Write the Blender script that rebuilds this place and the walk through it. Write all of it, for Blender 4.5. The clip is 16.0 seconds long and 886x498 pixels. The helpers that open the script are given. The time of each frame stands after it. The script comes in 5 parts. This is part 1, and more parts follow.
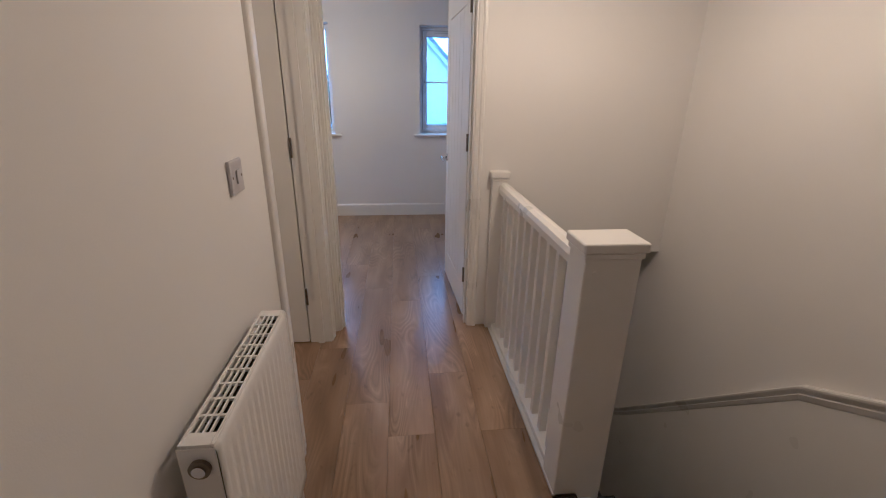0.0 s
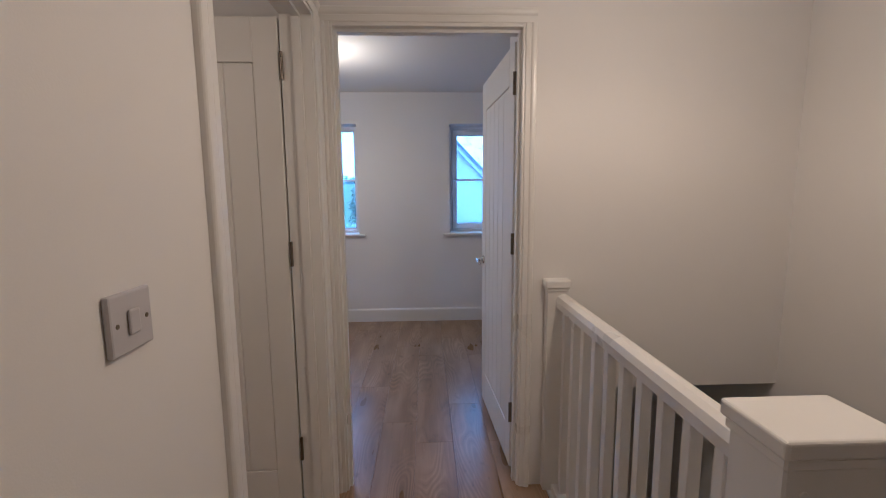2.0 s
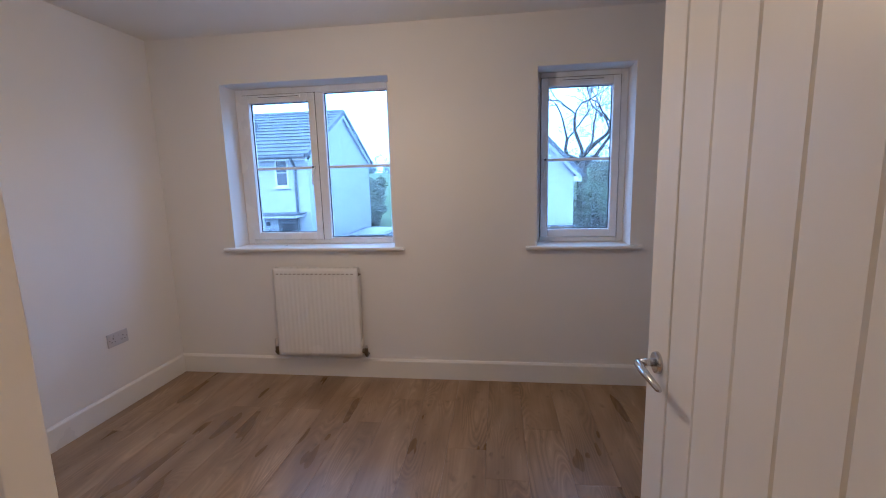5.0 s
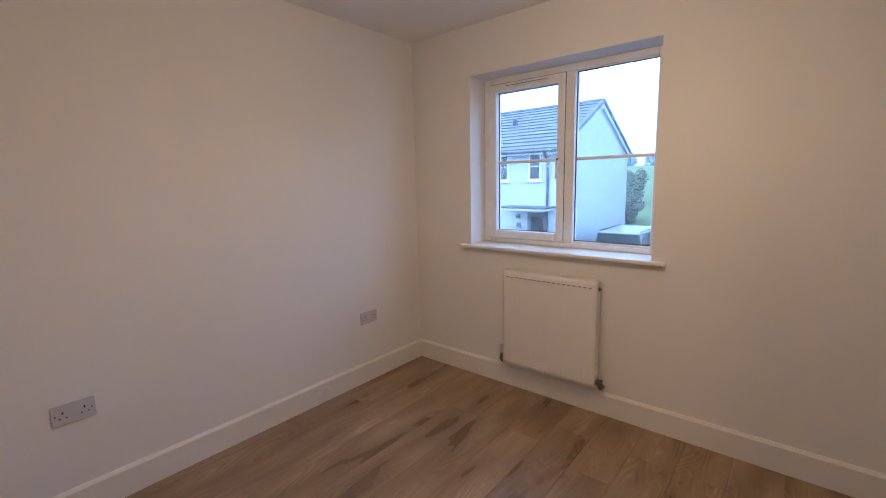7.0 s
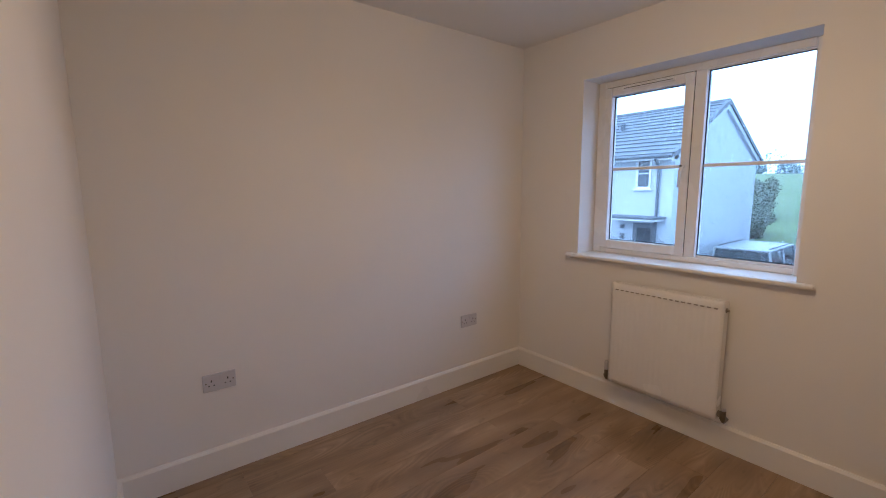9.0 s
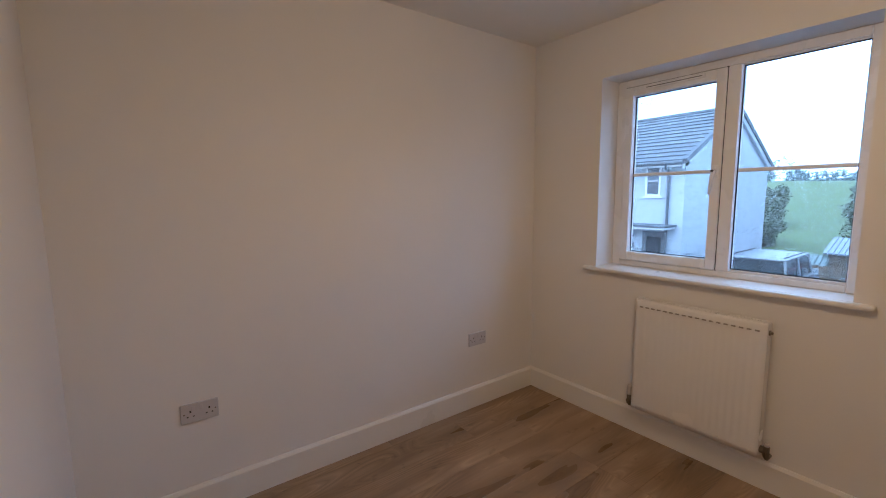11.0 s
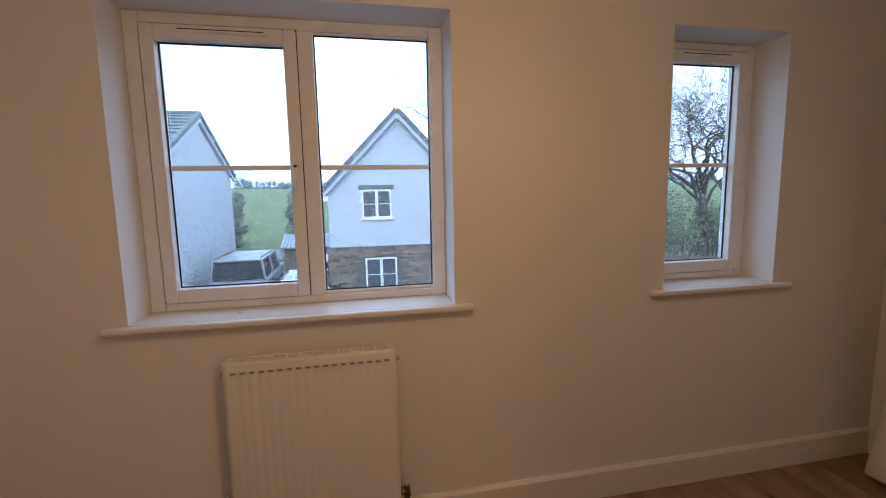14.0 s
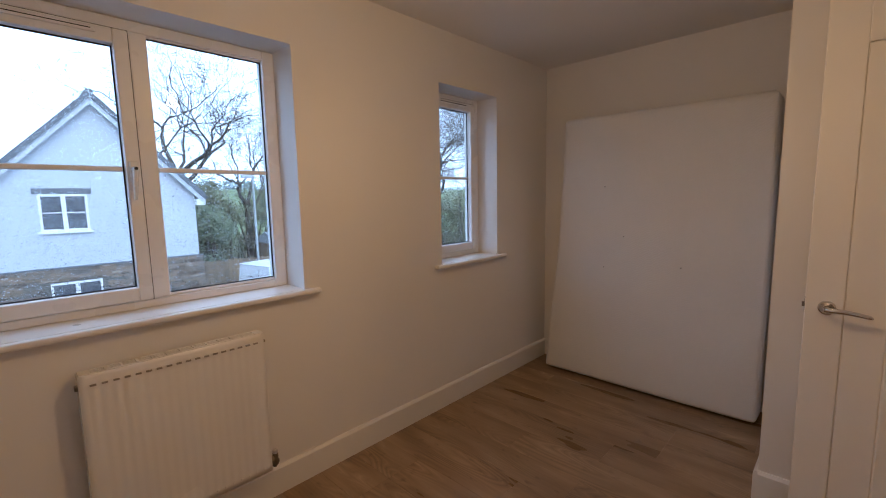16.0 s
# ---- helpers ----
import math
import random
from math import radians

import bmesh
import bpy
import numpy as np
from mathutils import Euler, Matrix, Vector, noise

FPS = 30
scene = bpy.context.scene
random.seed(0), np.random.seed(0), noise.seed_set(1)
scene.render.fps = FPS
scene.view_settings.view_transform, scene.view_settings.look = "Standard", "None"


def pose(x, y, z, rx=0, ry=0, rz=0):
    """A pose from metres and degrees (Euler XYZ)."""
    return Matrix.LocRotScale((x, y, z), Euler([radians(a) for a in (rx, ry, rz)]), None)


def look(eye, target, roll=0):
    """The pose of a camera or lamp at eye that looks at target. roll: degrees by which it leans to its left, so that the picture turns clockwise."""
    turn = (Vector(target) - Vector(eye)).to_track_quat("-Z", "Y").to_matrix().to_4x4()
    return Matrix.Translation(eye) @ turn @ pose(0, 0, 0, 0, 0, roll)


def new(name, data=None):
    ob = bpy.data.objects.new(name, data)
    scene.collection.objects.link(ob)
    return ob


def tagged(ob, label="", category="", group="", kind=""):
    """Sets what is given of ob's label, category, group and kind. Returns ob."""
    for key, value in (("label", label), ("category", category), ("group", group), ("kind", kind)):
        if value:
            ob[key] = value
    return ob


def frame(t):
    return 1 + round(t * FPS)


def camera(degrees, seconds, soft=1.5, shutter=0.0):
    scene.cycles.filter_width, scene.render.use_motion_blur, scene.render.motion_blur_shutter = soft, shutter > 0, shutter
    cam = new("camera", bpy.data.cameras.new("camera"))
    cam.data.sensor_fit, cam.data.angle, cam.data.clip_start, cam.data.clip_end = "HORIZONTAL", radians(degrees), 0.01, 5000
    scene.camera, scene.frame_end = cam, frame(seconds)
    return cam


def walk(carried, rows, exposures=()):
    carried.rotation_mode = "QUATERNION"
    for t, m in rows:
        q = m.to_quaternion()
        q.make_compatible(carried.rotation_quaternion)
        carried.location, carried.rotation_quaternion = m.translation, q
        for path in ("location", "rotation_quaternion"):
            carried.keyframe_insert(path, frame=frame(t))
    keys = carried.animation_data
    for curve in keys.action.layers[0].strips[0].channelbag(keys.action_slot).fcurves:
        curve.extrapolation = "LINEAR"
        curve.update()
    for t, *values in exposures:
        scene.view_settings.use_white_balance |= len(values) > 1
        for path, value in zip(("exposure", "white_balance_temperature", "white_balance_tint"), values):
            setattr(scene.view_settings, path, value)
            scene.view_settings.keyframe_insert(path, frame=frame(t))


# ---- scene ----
cam = camera(92.1, 16.0, 1.05)

PATH = [
    (0, (0.449, 0.228, 1.415), (0.645, 2.095, 0.725), 0.8),
    (0.5, (0.463, 0.286, 1.409), (0.644, 2.2, 0.856), 0.5),
    (1, (0.482, 0.374, 1.391), (0.625, 2.329, 0.995), 0.0),
    (1.5, (0.48, 0.546, 1.372), (0.585, 2.521, 1.075), -0.3),
    (2, (0.446, 0.778, 1.378), (0.524, 2.76, 1.118), -0.4),
    (2.5, (0.449, 1.06, 1.381), (0.503, 3.042, 1.122), -0.7),
    (3, (0.481, 1.364, 1.38), (0.508, 3.348, 1.132), -1.1),
    (5.3, (0.415, 2.586, 1.393), (0.079, 4.531, 1.073), -1.5),
    (5.5, (0.392, 2.659, 1.401), (-0.016, 4.59, 1.076), -1.5),
    (6, (0.341, 2.78, 1.406), (-0.381, 4.617, 1.083), -1.5),
    (6.5, (0.337, 2.881, 1.405), (-0.726, 4.545, 1.085), -1.5),
    (7, (0.323, 2.89, 1.396), (-0.946, 4.404, 1.084), -1.3),
    (7.5, (0.322, 2.893, 1.403), (-1.054, 4.311, 1.094), -1.2),
    (8, (0.31, 2.876, 1.404), (-1.149, 4.21, 1.101), -1.0),
    (8.5, (0.291, 2.861, 1.4), (-1.229, 4.127, 1.108), -0.7),
    (9, (0.279, 2.83, 1.396), (-1.292, 4.037, 1.117), -0.4),
    (9.5, (0.287, 2.837, 1.394), (-1.33, 3.984, 1.134), -0.6),
    (12, (-0.151, 3.195, 1.395), (-1.632, 4.525, 1.2), -0.3),
    (12.5, (-0.278, 3.362, 1.393), (-1.489, 4.94, 1.183), -1.6),
    (13, (-0.386, 3.507, 1.409), (-1.192, 5.323, 1.174), -1.6),
    (13.4, (-0.473, 3.608, 1.407), (-0.788, 5.566, 1.153), -1.2),
    (13.5, (-0.497, 3.626, 1.402), (-0.719, 5.599, 1.157), -0.9),
    (14, (-0.633, 3.658, 1.391), (-0.248, 5.605, 1.145), -1.1),
    (14.5, (-0.751, 3.599, 1.398), (0.062, 5.409, 1.146), -0.9),
    (15, (-0.897, 3.511, 1.406), (0.187, 5.172, 1.145), -0.6),
    (15.3, (-0.991, 3.484, 1.386), (0.222, 5.054, 1.136), -0.9),
    (15.5, (-1.068, 3.462, 1.384), (0.222, 4.969, 1.131), -1.0),
    (16, (-1.256, 3.421, 1.384), (0.175, 4.797, 1.143), -1.1),
]
EXPOSURE = [  # seconds, stops, kelvin, tint
    (0.0, 0.66, 3830, 7), (1.0, 0.66, 3830, 7), (1.5, 0.34, 3800, 7), (3.0, 0.36, 3830, 9), (5.3, 0.36, 4520, 10), (6.0, 0.46, 4830, 10),
    (9.0, 0.27, 4900, 10), (9.7, 0.22, 4880, 9), (12.0, 0.11, 5100, 10), (12.7, 0.08, 5120, 11), (13.5, -0.36, 5050, 11), (14.0, -0.18, 5850, 14), (14.5, -0.07, 5980, 14), (16.0, 0.0, 5550, 13),
]
walk(cam, [(t, look(eye, target, roll)) for t, eye, target, roll in PATH], EXPOSURE)

# ---------------- world, sun, lamps ----------------
world = bpy.data.worlds.new("overcast_sky")
scene.world = world
world.use_nodes = True
wn, wl = world.node_tree.nodes, world.node_tree.links
wn.clear()
w_out = wn.new("ShaderNodeOutputWorld")
w_bg = wn.new("ShaderNodeBackground")
w_sky = wn.new("ShaderNodeTexSky")
w_sky.sky_type, w_sky.sun_disc = "NISHITA", False
w_sky.sun_elevation, w_sky.sun_rotation = radians(32), radians(200)
w_sky.air_density, w_sky.dust_density = 1.0, 3.0
w_tc = wn.new("ShaderNodeTexCoord")
w_map = wn.new("ShaderNodeMapping")
w_map.inputs["Scale"].default_value = (2.2, 2.2, 5.0)
w_noise = wn.new("ShaderNodeTexNoise")
w_noise.inputs["Scale"].default_value, w_noise.inputs["Detail"].default_value = 1.6, 7
w_ramp = wn.new("ShaderNodeValToRGB")
w_ramp.color_ramp.elements[0].position, w_ramp.color_ramp.elements[1].position = 0.25, 0.55
w_ramp.color_ramp.elements[0].color, w_ramp.color_ramp.elements[1].color = (0.45, 0.45, 0.45, 1), (1, 1, 1, 1)
w_mix = wn.new("ShaderNodeMixRGB")
w_mix.inputs[2].default_value = (10.4, 13.0, 17.2, 1)
wl.new(w_tc.outputs["Generated"], w_map.inputs[0])
wl.new(w_map.outputs[0], w_noise.inputs[0])
wl.new(w_noise.outputs[0], w_ramp.inputs[0])
wl.new(w_ramp.outputs[0], w_mix.inputs[0])
wl.new(w_sky.outputs[0], w_mix.inputs[1])
wl.new(w_mix.outputs[0], w_bg.inputs[0])
w_bg.inputs[1].default_value = 0.22
wl.new(w_bg.outputs[0], w_out.inputs[0])

sun_data = bpy.data.lights.new("sun", "SUN")
sun_data.energy, sun_data.angle, sun_data.color = 0.5, radians(25), (1.0, 0.97, 0.93)
sun = new("sun", sun_data)
sun.matrix_world = look((-6, -14, 16), (0, 6, 0))

PENDANT = (-0.30, 4.03, 2.165)
LANDING_LAMP = (1.12, 1.70, 2.10)


def bulb_light(name, place, watts, downward, colour):
    """A lit bulb with a dark base: some light all round, and more of it thrown down."""
    data = bpy.data.lights.new(name, "POINT")
    data.energy, data.color, data.shadow_soft_size = watts, colour, 0.035
    new(name, data).location = place
    if downward:
        data = bpy.data.lights.new(name + "_down", "SPOT")
        data.energy, data.color, data.shadow_soft_size = downward, colour, 0.035
        data.spot_size, data.spot_blend = radians(176), 0.45
        new(name + "_down", data).location = place


bulb_light("bedroom_bulb_light", (PENDANT[0], PENDANT[1], PENDANT[2] - 0.075), 10.5, 8.5, (1.0, 0.58, 0.25))
bulb_light("landing_bulb_light", (LANDING_LAMP[0], LANDING_LAMP[1], LANDING_LAMP[2] - 0.075), 9.2, 9.5, (1.0, 0.522, 0.195))
bulb_light("side_room_bulb_light", (-1.1, 1.3, 2.0), 7, 0, (1.0, 0.51, 0.19))


# ---------------- materials ----------------
def material(name, colour, rough=0.5, metal=0.0, spread=0.06, scale=6.0, fine=140.0, bump=0.02, per_object=0.0, spec=0.5):
    """A principled surface with a slow and a fine variation of its colour, and a fine relief."""
    m = bpy.data.materials.new(name)
    m.use_nodes = True
    n, l = m.node_tree.nodes, m.node_tree.links
    b = n["Principled BSDF"]
    tc = n.new("ShaderNodeTexCoord")
    slow, quick = n.new("ShaderNodeTexNoise"), n.new("ShaderNodeTexNoise")
    slow.inputs["Scale"].default_value, slow.inputs["Detail"].default_value = scale, 3
    quick.inputs["Scale"].default_value, quick.inputs["Detail"].default_value = fine, 2
    l.new(tc.outputs["Object"], slow.inputs[0])
    l.new(tc.outputs["Object"], quick.inputs[0])
    mix = n.new("ShaderNodeMath")
    mix.operation = "MULTIPLY_ADD"
    mix.inputs[1].default_value = 0.3
    l.new(quick.outputs[0], mix.inputs[0])
    l.new(slow.outputs[0], mix.inputs[2])
    ramp = n.new("ShaderNodeValToRGB")
    ramp.color_ramp.elements[0].position, ramp.color_ramp.elements[1].position = 0.35, 0.95
    ramp.color_ramp.elements[0].color = (*[c * (1 - spread) for c in colour], 1)
    ramp.color_ramp.elements[1].color = (*[min(1, c * (1 + spread)) for c in colour], 1)
    l.new(mix.outputs[0], ramp.inputs[0])
    last = ramp.outputs[0]
    if per_object:
        info, hsv = n.new("ShaderNodeObjectInfo"), n.new("ShaderNodeHueSaturation")
        rng = n.new("ShaderNodeMapRange")
        rng.inputs[3].default_value, rng.inputs[4].default_value = 1 - per_object, 1 + per_object
        l.new(info.outputs["Random"], rng.inputs[0])
        l.new(rng.outputs[0], hsv.inputs["Value"])
        l.new(last, hsv.inputs["Color"])
        last = hsv.outputs[0]
    l.new(last, b.inputs["Base Color"])
    rr = n.new("ShaderNodeMapRange")
    rr.inputs[3].default_value, rr.inputs[4].default_value = max(0.02, rough - 0.07), min(1, rough + 0.07)
    l.new(slow.outputs[0], rr.inputs[0])
    l.new(rr.outputs[0], b.inputs["Roughness"])
    b.inputs["Metallic"].default_value = metal
    b.inputs["Specular IOR Level"].default_value = spec
    if bump:
        bp = n.new("ShaderNodeBump")
        bp.inputs["Strength"].default_value, bp.inputs["Distance"].default_value = min(1, bump * 10), 0.002
        l.new(quick.outputs[0], bp.inputs["Height"])
        l.new(bp.outputs[0], b.inputs["Normal"])
    return m


def wood_floor_material():
    """Grey-brown oak laminate: soft long clouds, cathedral grain lines, dark knots and pale fibres along y, a cut of its own for each plank."""
    m = bpy.data.materials.new("oak_laminate")
    m.use_nodes = True
    n, l = m.node_tree.nodes, m.node_tree.links
    b = n["Principled BSDF"]
    tc, info = n.new("ShaderNodeTexCoord"), n.new("ShaderNodeObjectInfo")
    shift = n.new("ShaderNodeVectorMath")
    shift.operation = "MULTIPLY_ADD"
    l.new(info.outputs["Random"], shift.inputs[0])
    shift.inputs[1].default_value = (37.0, 61.0, 13.0)
    l.new(tc.outputs["Object"], shift.inputs[2])

    def noise_at(scale, detail, rough=0.5, dist=0.0):
        mp, t = n.new("ShaderNodeMapping"), n.new("ShaderNodeTexNoise")
        mp.inputs["Scale"].default_value = scale
        l.new(shift.outputs[0], mp.inputs[0])
        l.new(mp.outputs[0], t.inputs[0])
        t.inputs["Scale"].default_value, t.inputs["Detail"].default_value = 1.0, detail
        t.inputs["Roughness"].default_value, t.inputs["Distortion"].default_value = rough, dist
        return t.outputs[0]

    def spread(value, a, b_, lo, hi):
        r = n.new("ShaderNodeMapRange")
        for k, v in zip((1, 2, 3, 4), (a, b_, lo, hi)):
            r.inputs[k].default_value = v
        l.new(value, r.inputs[0])
        return r.outputs[0]

    def calc(op, a, b_):
        q = n.new("ShaderNodeMath")
        q.operation = op
        for k, v in enumerate((a, b_)):
            if isinstance(v, (int, float)):
                q.inputs[k].default_value = v
            else:
                l.new(v, q.inputs[k])
        return q.outputs[0]

    clouds = noise_at((8.0, 1.7, 1), 2.0, 0.45, 0.2)
    fibre = noise_at((95, 3.2, 1), 2.0, 0.5)
    knots = noise_at((27, 13.0, 1), 2.0, 0.45, 0.2)
    flecks = noise_at((46, 8.0, 1), 2.0, 0.5, 0.3)
    field = noise_at((6.5, 1.15, 1), 1.0, 0.35, 0.2)
    patch = noise_at((7.0, 1.6, 1), 1.0, 0.4)
    # growth rings: thin contours of the slow field, strongest in some patches
    ring = calc("PINGPONG", calc("MULTIPLY", field, 22.0), 0.5)
    dark_line = spread(ring, 0.0, 0.20, 1.0, 0.0)
    pale_line = spread(ring, 0.30, 0.5, 0.0, 1.0)
    strong = spread(patch, 0.44, 0.64, 0.0, 1.0)
    ramp = n.new("ShaderNodeValToRGB")
    e = ramp.color_ramp.elements
    e[0].position, e[0].color = 0.25, (0.178, 0.114, 0.064, 1)
    e[1].position, e[1].color = 0.73, (0.395, 0.278, 0.168, 1)
    mid = e.new(0.50)
    mid.color = (0.298, 0.200, 0.114, 1)
    l.new(clouds, ramp.inputs[0])
    tone = calc("SUBTRACT", 1.0, calc("MULTIPLY", calc("MULTIPLY", dark_line, strong), 0.20))
    tone = calc("ADD", tone, calc("MULTIPLY", calc("MULTIPLY", pale_line, strong), 0.24))
    tone = calc("MULTIPLY", tone, spread(fibre, 0.3, 0.72, 0.94, 1.06))
    tone = calc("MULTIPLY", tone, spread(knots, 0.64, 0.90, 1.0, 0.40))
    tone = calc("MULTIPLY", tone, spread(flecks, 0.66, 0.80, 1.0, 1.28))
    tone = calc("MULTIPLY", tone, spread(info.outputs["Random"], 0.0, 1.0, 0.93, 1.07))
    mul = n.new("ShaderNodeMixRGB")
    mul.blend_type = "MULTIPLY"
    mul.inputs[0].default_value = 1.0
    l.new(ramp.outputs[0], mul.inputs[1])
    l.new(tone, mul.inputs[2])
    l.new(mul.outputs[0], b.inputs["Base Color"])
    l.new(spread(clouds, 0.3, 0.7, 0.27, 0.33), b.inputs["Roughness"])
    b.inputs["Specular IOR Level"].default_value = 0.5
    bp = n.new("ShaderNodeBump")
    bp.inputs["Strength"].default_value, bp.inputs["Distance"].default_value = 0.12, 0.0004
    l.new(fibre, bp.inputs["Height"])
    l.new(bp.outputs[0], b.inputs["Normal"])
    return m


def window_glass(name):
    m = bpy.data.materials.new(name)
    m.use_nodes = True
    n, l = m.node_tree.nodes, m.node_tree.links
    n.clear()
    out, mix = n.new("ShaderNodeOutputMaterial"), n.new("ShaderNodeMixShader")
    clear, gloss, lw = n.new("ShaderNodeBsdfTransparent"), n.new("ShaderNodeBsdfGlossy"), n.new("ShaderNodeLayerWeight")
    pw, fr = n.new("ShaderNodeMath"), n.new("ShaderNodeMath")
    clear.inputs[0].default_value = (0.93, 0.96, 0.95, 1)
    gloss.inputs["Roughness"].default_value = 0.01
    pw.operation, fr.operation = "POWER", "MULTIPLY_ADD"
    pw.inputs[1].default_value, fr.inputs[1].default_value, fr.inputs[2].default_value = 5.0, 0.7, 0.03
    l.new(lw.outputs["Facing"], pw.inputs[0])
    l.new(pw.outputs[0], fr.inputs[0])
    l.new(fr.outputs[0], mix.inputs[0])
    l.new(clear.outputs[0], mix.inputs[1])
    l.new(gloss.outputs[0], mix.inputs[2])
    l.new(mix.outputs[0], out.inputs[0])
    return m


def drop_material():
    m = bpy.data.materials.new("rain_water")
    m.use_nodes = True
    b = m.node_tree.nodes["Principled BSDF"]
    b.inputs["Base Color"].default_value = (1, 1, 1, 1)
    b.inputs["Transmission Weight"].default_value = 1.0
    b.inputs["Roughness"].default_value, b.inputs["IOR"].default_value = 0.02, 1.33
    return m


def quilted_material():
    """White mattress ticking with a fine slanting knit."""
    m = material("mattress_ticking", (0.74, 0.735, 0.73), 0.85, spread=0.03, scale=3, fine=260, bump=0.03)
    n, l = m.node_tree.nodes, m.node_tree.links
    tc, mp, wv = n.new("ShaderNodeTexCoord"), n.new("ShaderNodeMapping"), n.new("ShaderNodeTexWave")
    mp.inputs["Rotation"].default_value = (radians(28), 0, 0)
    wv.wave_type, wv.bands_direction = "BANDS", "Z"
    wv.inputs["Scale"].default_value, wv.inputs["Distortion"].default_value = 22.0, 6.0
    wv.inputs["Detail"].default_value, wv.inputs["Detail Scale"].default_value = 1.0, 1.5
    l.new(tc.outputs["Object"], mp.inputs[0])
    l.new(mp.outputs[0], wv.inputs[0])
    patch, mul = n.new("ShaderNodeTexNoise"), n.new("ShaderNodeMath")
    patch.inputs["Scale"].default_value = 2.2
    l.new(tc.outputs["Object"], patch.inputs[0])
    mul.operation = "MULTIPLY"
    l.new(wv.outputs["Color"], mul.inputs[0])
    l.new(patch.outputs[0], mul.inputs[1])
    bp = n.new("ShaderNodeBump")
    bp.inputs["Strength"].default_value, bp.inputs["Distance"].default_value = 0.36, 0.003
    l.new(mul.outputs[0], bp.inputs["Height"])
    l.new(bp.outputs[0], n["Principled BSDF"].inputs["Normal"])
    return m


def island_material(name, colours, rough=0.85):
    m = bpy.data.materials.new(name)
    m.use_nodes = True
    n, l = m.node_tree.nodes, m.node_tree.links
    b, geo, ramp = n["Principled BSDF"], n.new("ShaderNodeNewGeometry"), n.new("ShaderNodeValToRGB")
    e = ramp.color_ramp.elements
    e[0].color, e[1].color = (*colours[0], 1), (*colours[-1], 1)
    for k, c in enumerate(colours[1:-1]):
        e.new((k + 1) / (len(colours) - 1)).color = (*c, 1)
    l.new(geo.outputs["Random Per Island"], ramp.inputs[0])
    noi, mul, tc = n.new("ShaderNodeTexNoise"), n.new("ShaderNodeMixRGB"), n.new("ShaderNodeTexCoord")
    noi.inputs["Scale"].default_value, noi.inputs["Detail"].default_value = 9, 4
    l.new(tc.outputs["Object"], noi.inputs[0])
    mul.blend_type = "OVERLAY"
    mul.inputs[0].default_value = 0.5
    l.new(ramp.outputs[0], mul.inputs[1])
    l.new(noi.outputs[0], mul.inputs[2])
    l.new(mul.outputs[0], b.inputs["Base Color"])
    b.inputs["Roughness"].default_value = rough
    return m


def land_material():
    """Wet tarmac near the houses, a green field beyond, then woods and hills greyed and blued by haze put into the
    colour.
    """
    m = bpy.data.materials.new("open_land")
    m.use_nodes = True
    n, l = m.node_tree.nodes, m.node_tree.links
    b, tc, sep = n["Principled BSDF"], n.new("ShaderNodeTexCoord"), n.new("ShaderNodeSeparateXYZ")
    l.new(tc.outputs["Object"], sep.inputs[0])
    noi = n.new("ShaderNodeTexNoise")
    noi.inputs["Scale"].default_value, noi.inputs["Detail"].default_value = 0.25, 8
    l.new(tc.outputs["Object"], noi.inputs[0])
    add = n.new("ShaderNodeMath")
    add.operation = "MULTIPLY_ADD"
    add.inputs[1].default_value = 6.0
    l.new(noi.outputs[0], add.inputs[0])
    l.new(sep.outputs["Y"], add.inputs[2])
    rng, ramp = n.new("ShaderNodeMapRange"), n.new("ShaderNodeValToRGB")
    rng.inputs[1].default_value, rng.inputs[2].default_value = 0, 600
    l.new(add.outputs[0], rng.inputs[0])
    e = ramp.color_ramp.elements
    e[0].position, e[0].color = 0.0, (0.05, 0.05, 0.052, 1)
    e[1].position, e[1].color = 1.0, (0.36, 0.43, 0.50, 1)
    # the last stops turn blue-grey with distance: aerial haze painted into the land
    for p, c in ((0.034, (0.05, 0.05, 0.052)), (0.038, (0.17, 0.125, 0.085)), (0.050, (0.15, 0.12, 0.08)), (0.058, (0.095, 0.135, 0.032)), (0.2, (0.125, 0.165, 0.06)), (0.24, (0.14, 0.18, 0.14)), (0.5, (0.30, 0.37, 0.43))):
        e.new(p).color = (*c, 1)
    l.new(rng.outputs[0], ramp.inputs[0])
    fine, mul = n.new("ShaderNodeTexNoise"), n.new("ShaderNodeMixRGB")
    fine.inputs["Scale"].default_value, fine.inputs["Detail"].default_value = 2.5, 6
    l.new(tc.outputs["Object"], fine.inputs[0])
    mul.blend_type = "OVERLAY"
    mul.inputs[0].default_value = 0.6
    l.new(ramp.outputs[0], mul.inputs[1])
    l.new(fine.outputs[0], mul.inputs[2])
    l.new(mul.outputs[0], b.inputs["Base Color"])
    b.inputs["Roughness"].default_value = 0.8
    return m


PAINT = material("wall_emulsion", (0.80, 0.785, 0.765), 0.75, spread=0.025, scale=1.5, fine=320, bump=0.012, spec=0.25)
CEILING_PAINT = material("ceiling_emulsion", (0.80, 0.79, 0.77), 0.85, spread=0.02, scale=1.2, fine=260, bump=0.012, spec=0.2)
GLOSS = material("white_satin_woodwork", (0.80, 0.785, 0.75), 0.30, spread=0.012, scale=4, fine=90, bump=0.0012)
DOOR_PAINT = material("white_door_paint", (0.80, 0.78, 0.735), 0.36, spread=0.012, scale=5, fine=120, bump=0.0015)
UPVC = material("white_upvc", (0.83, 0.84, 0.85), 0.28, spread=0.012, scale=5, fine=60, bump=0.0)
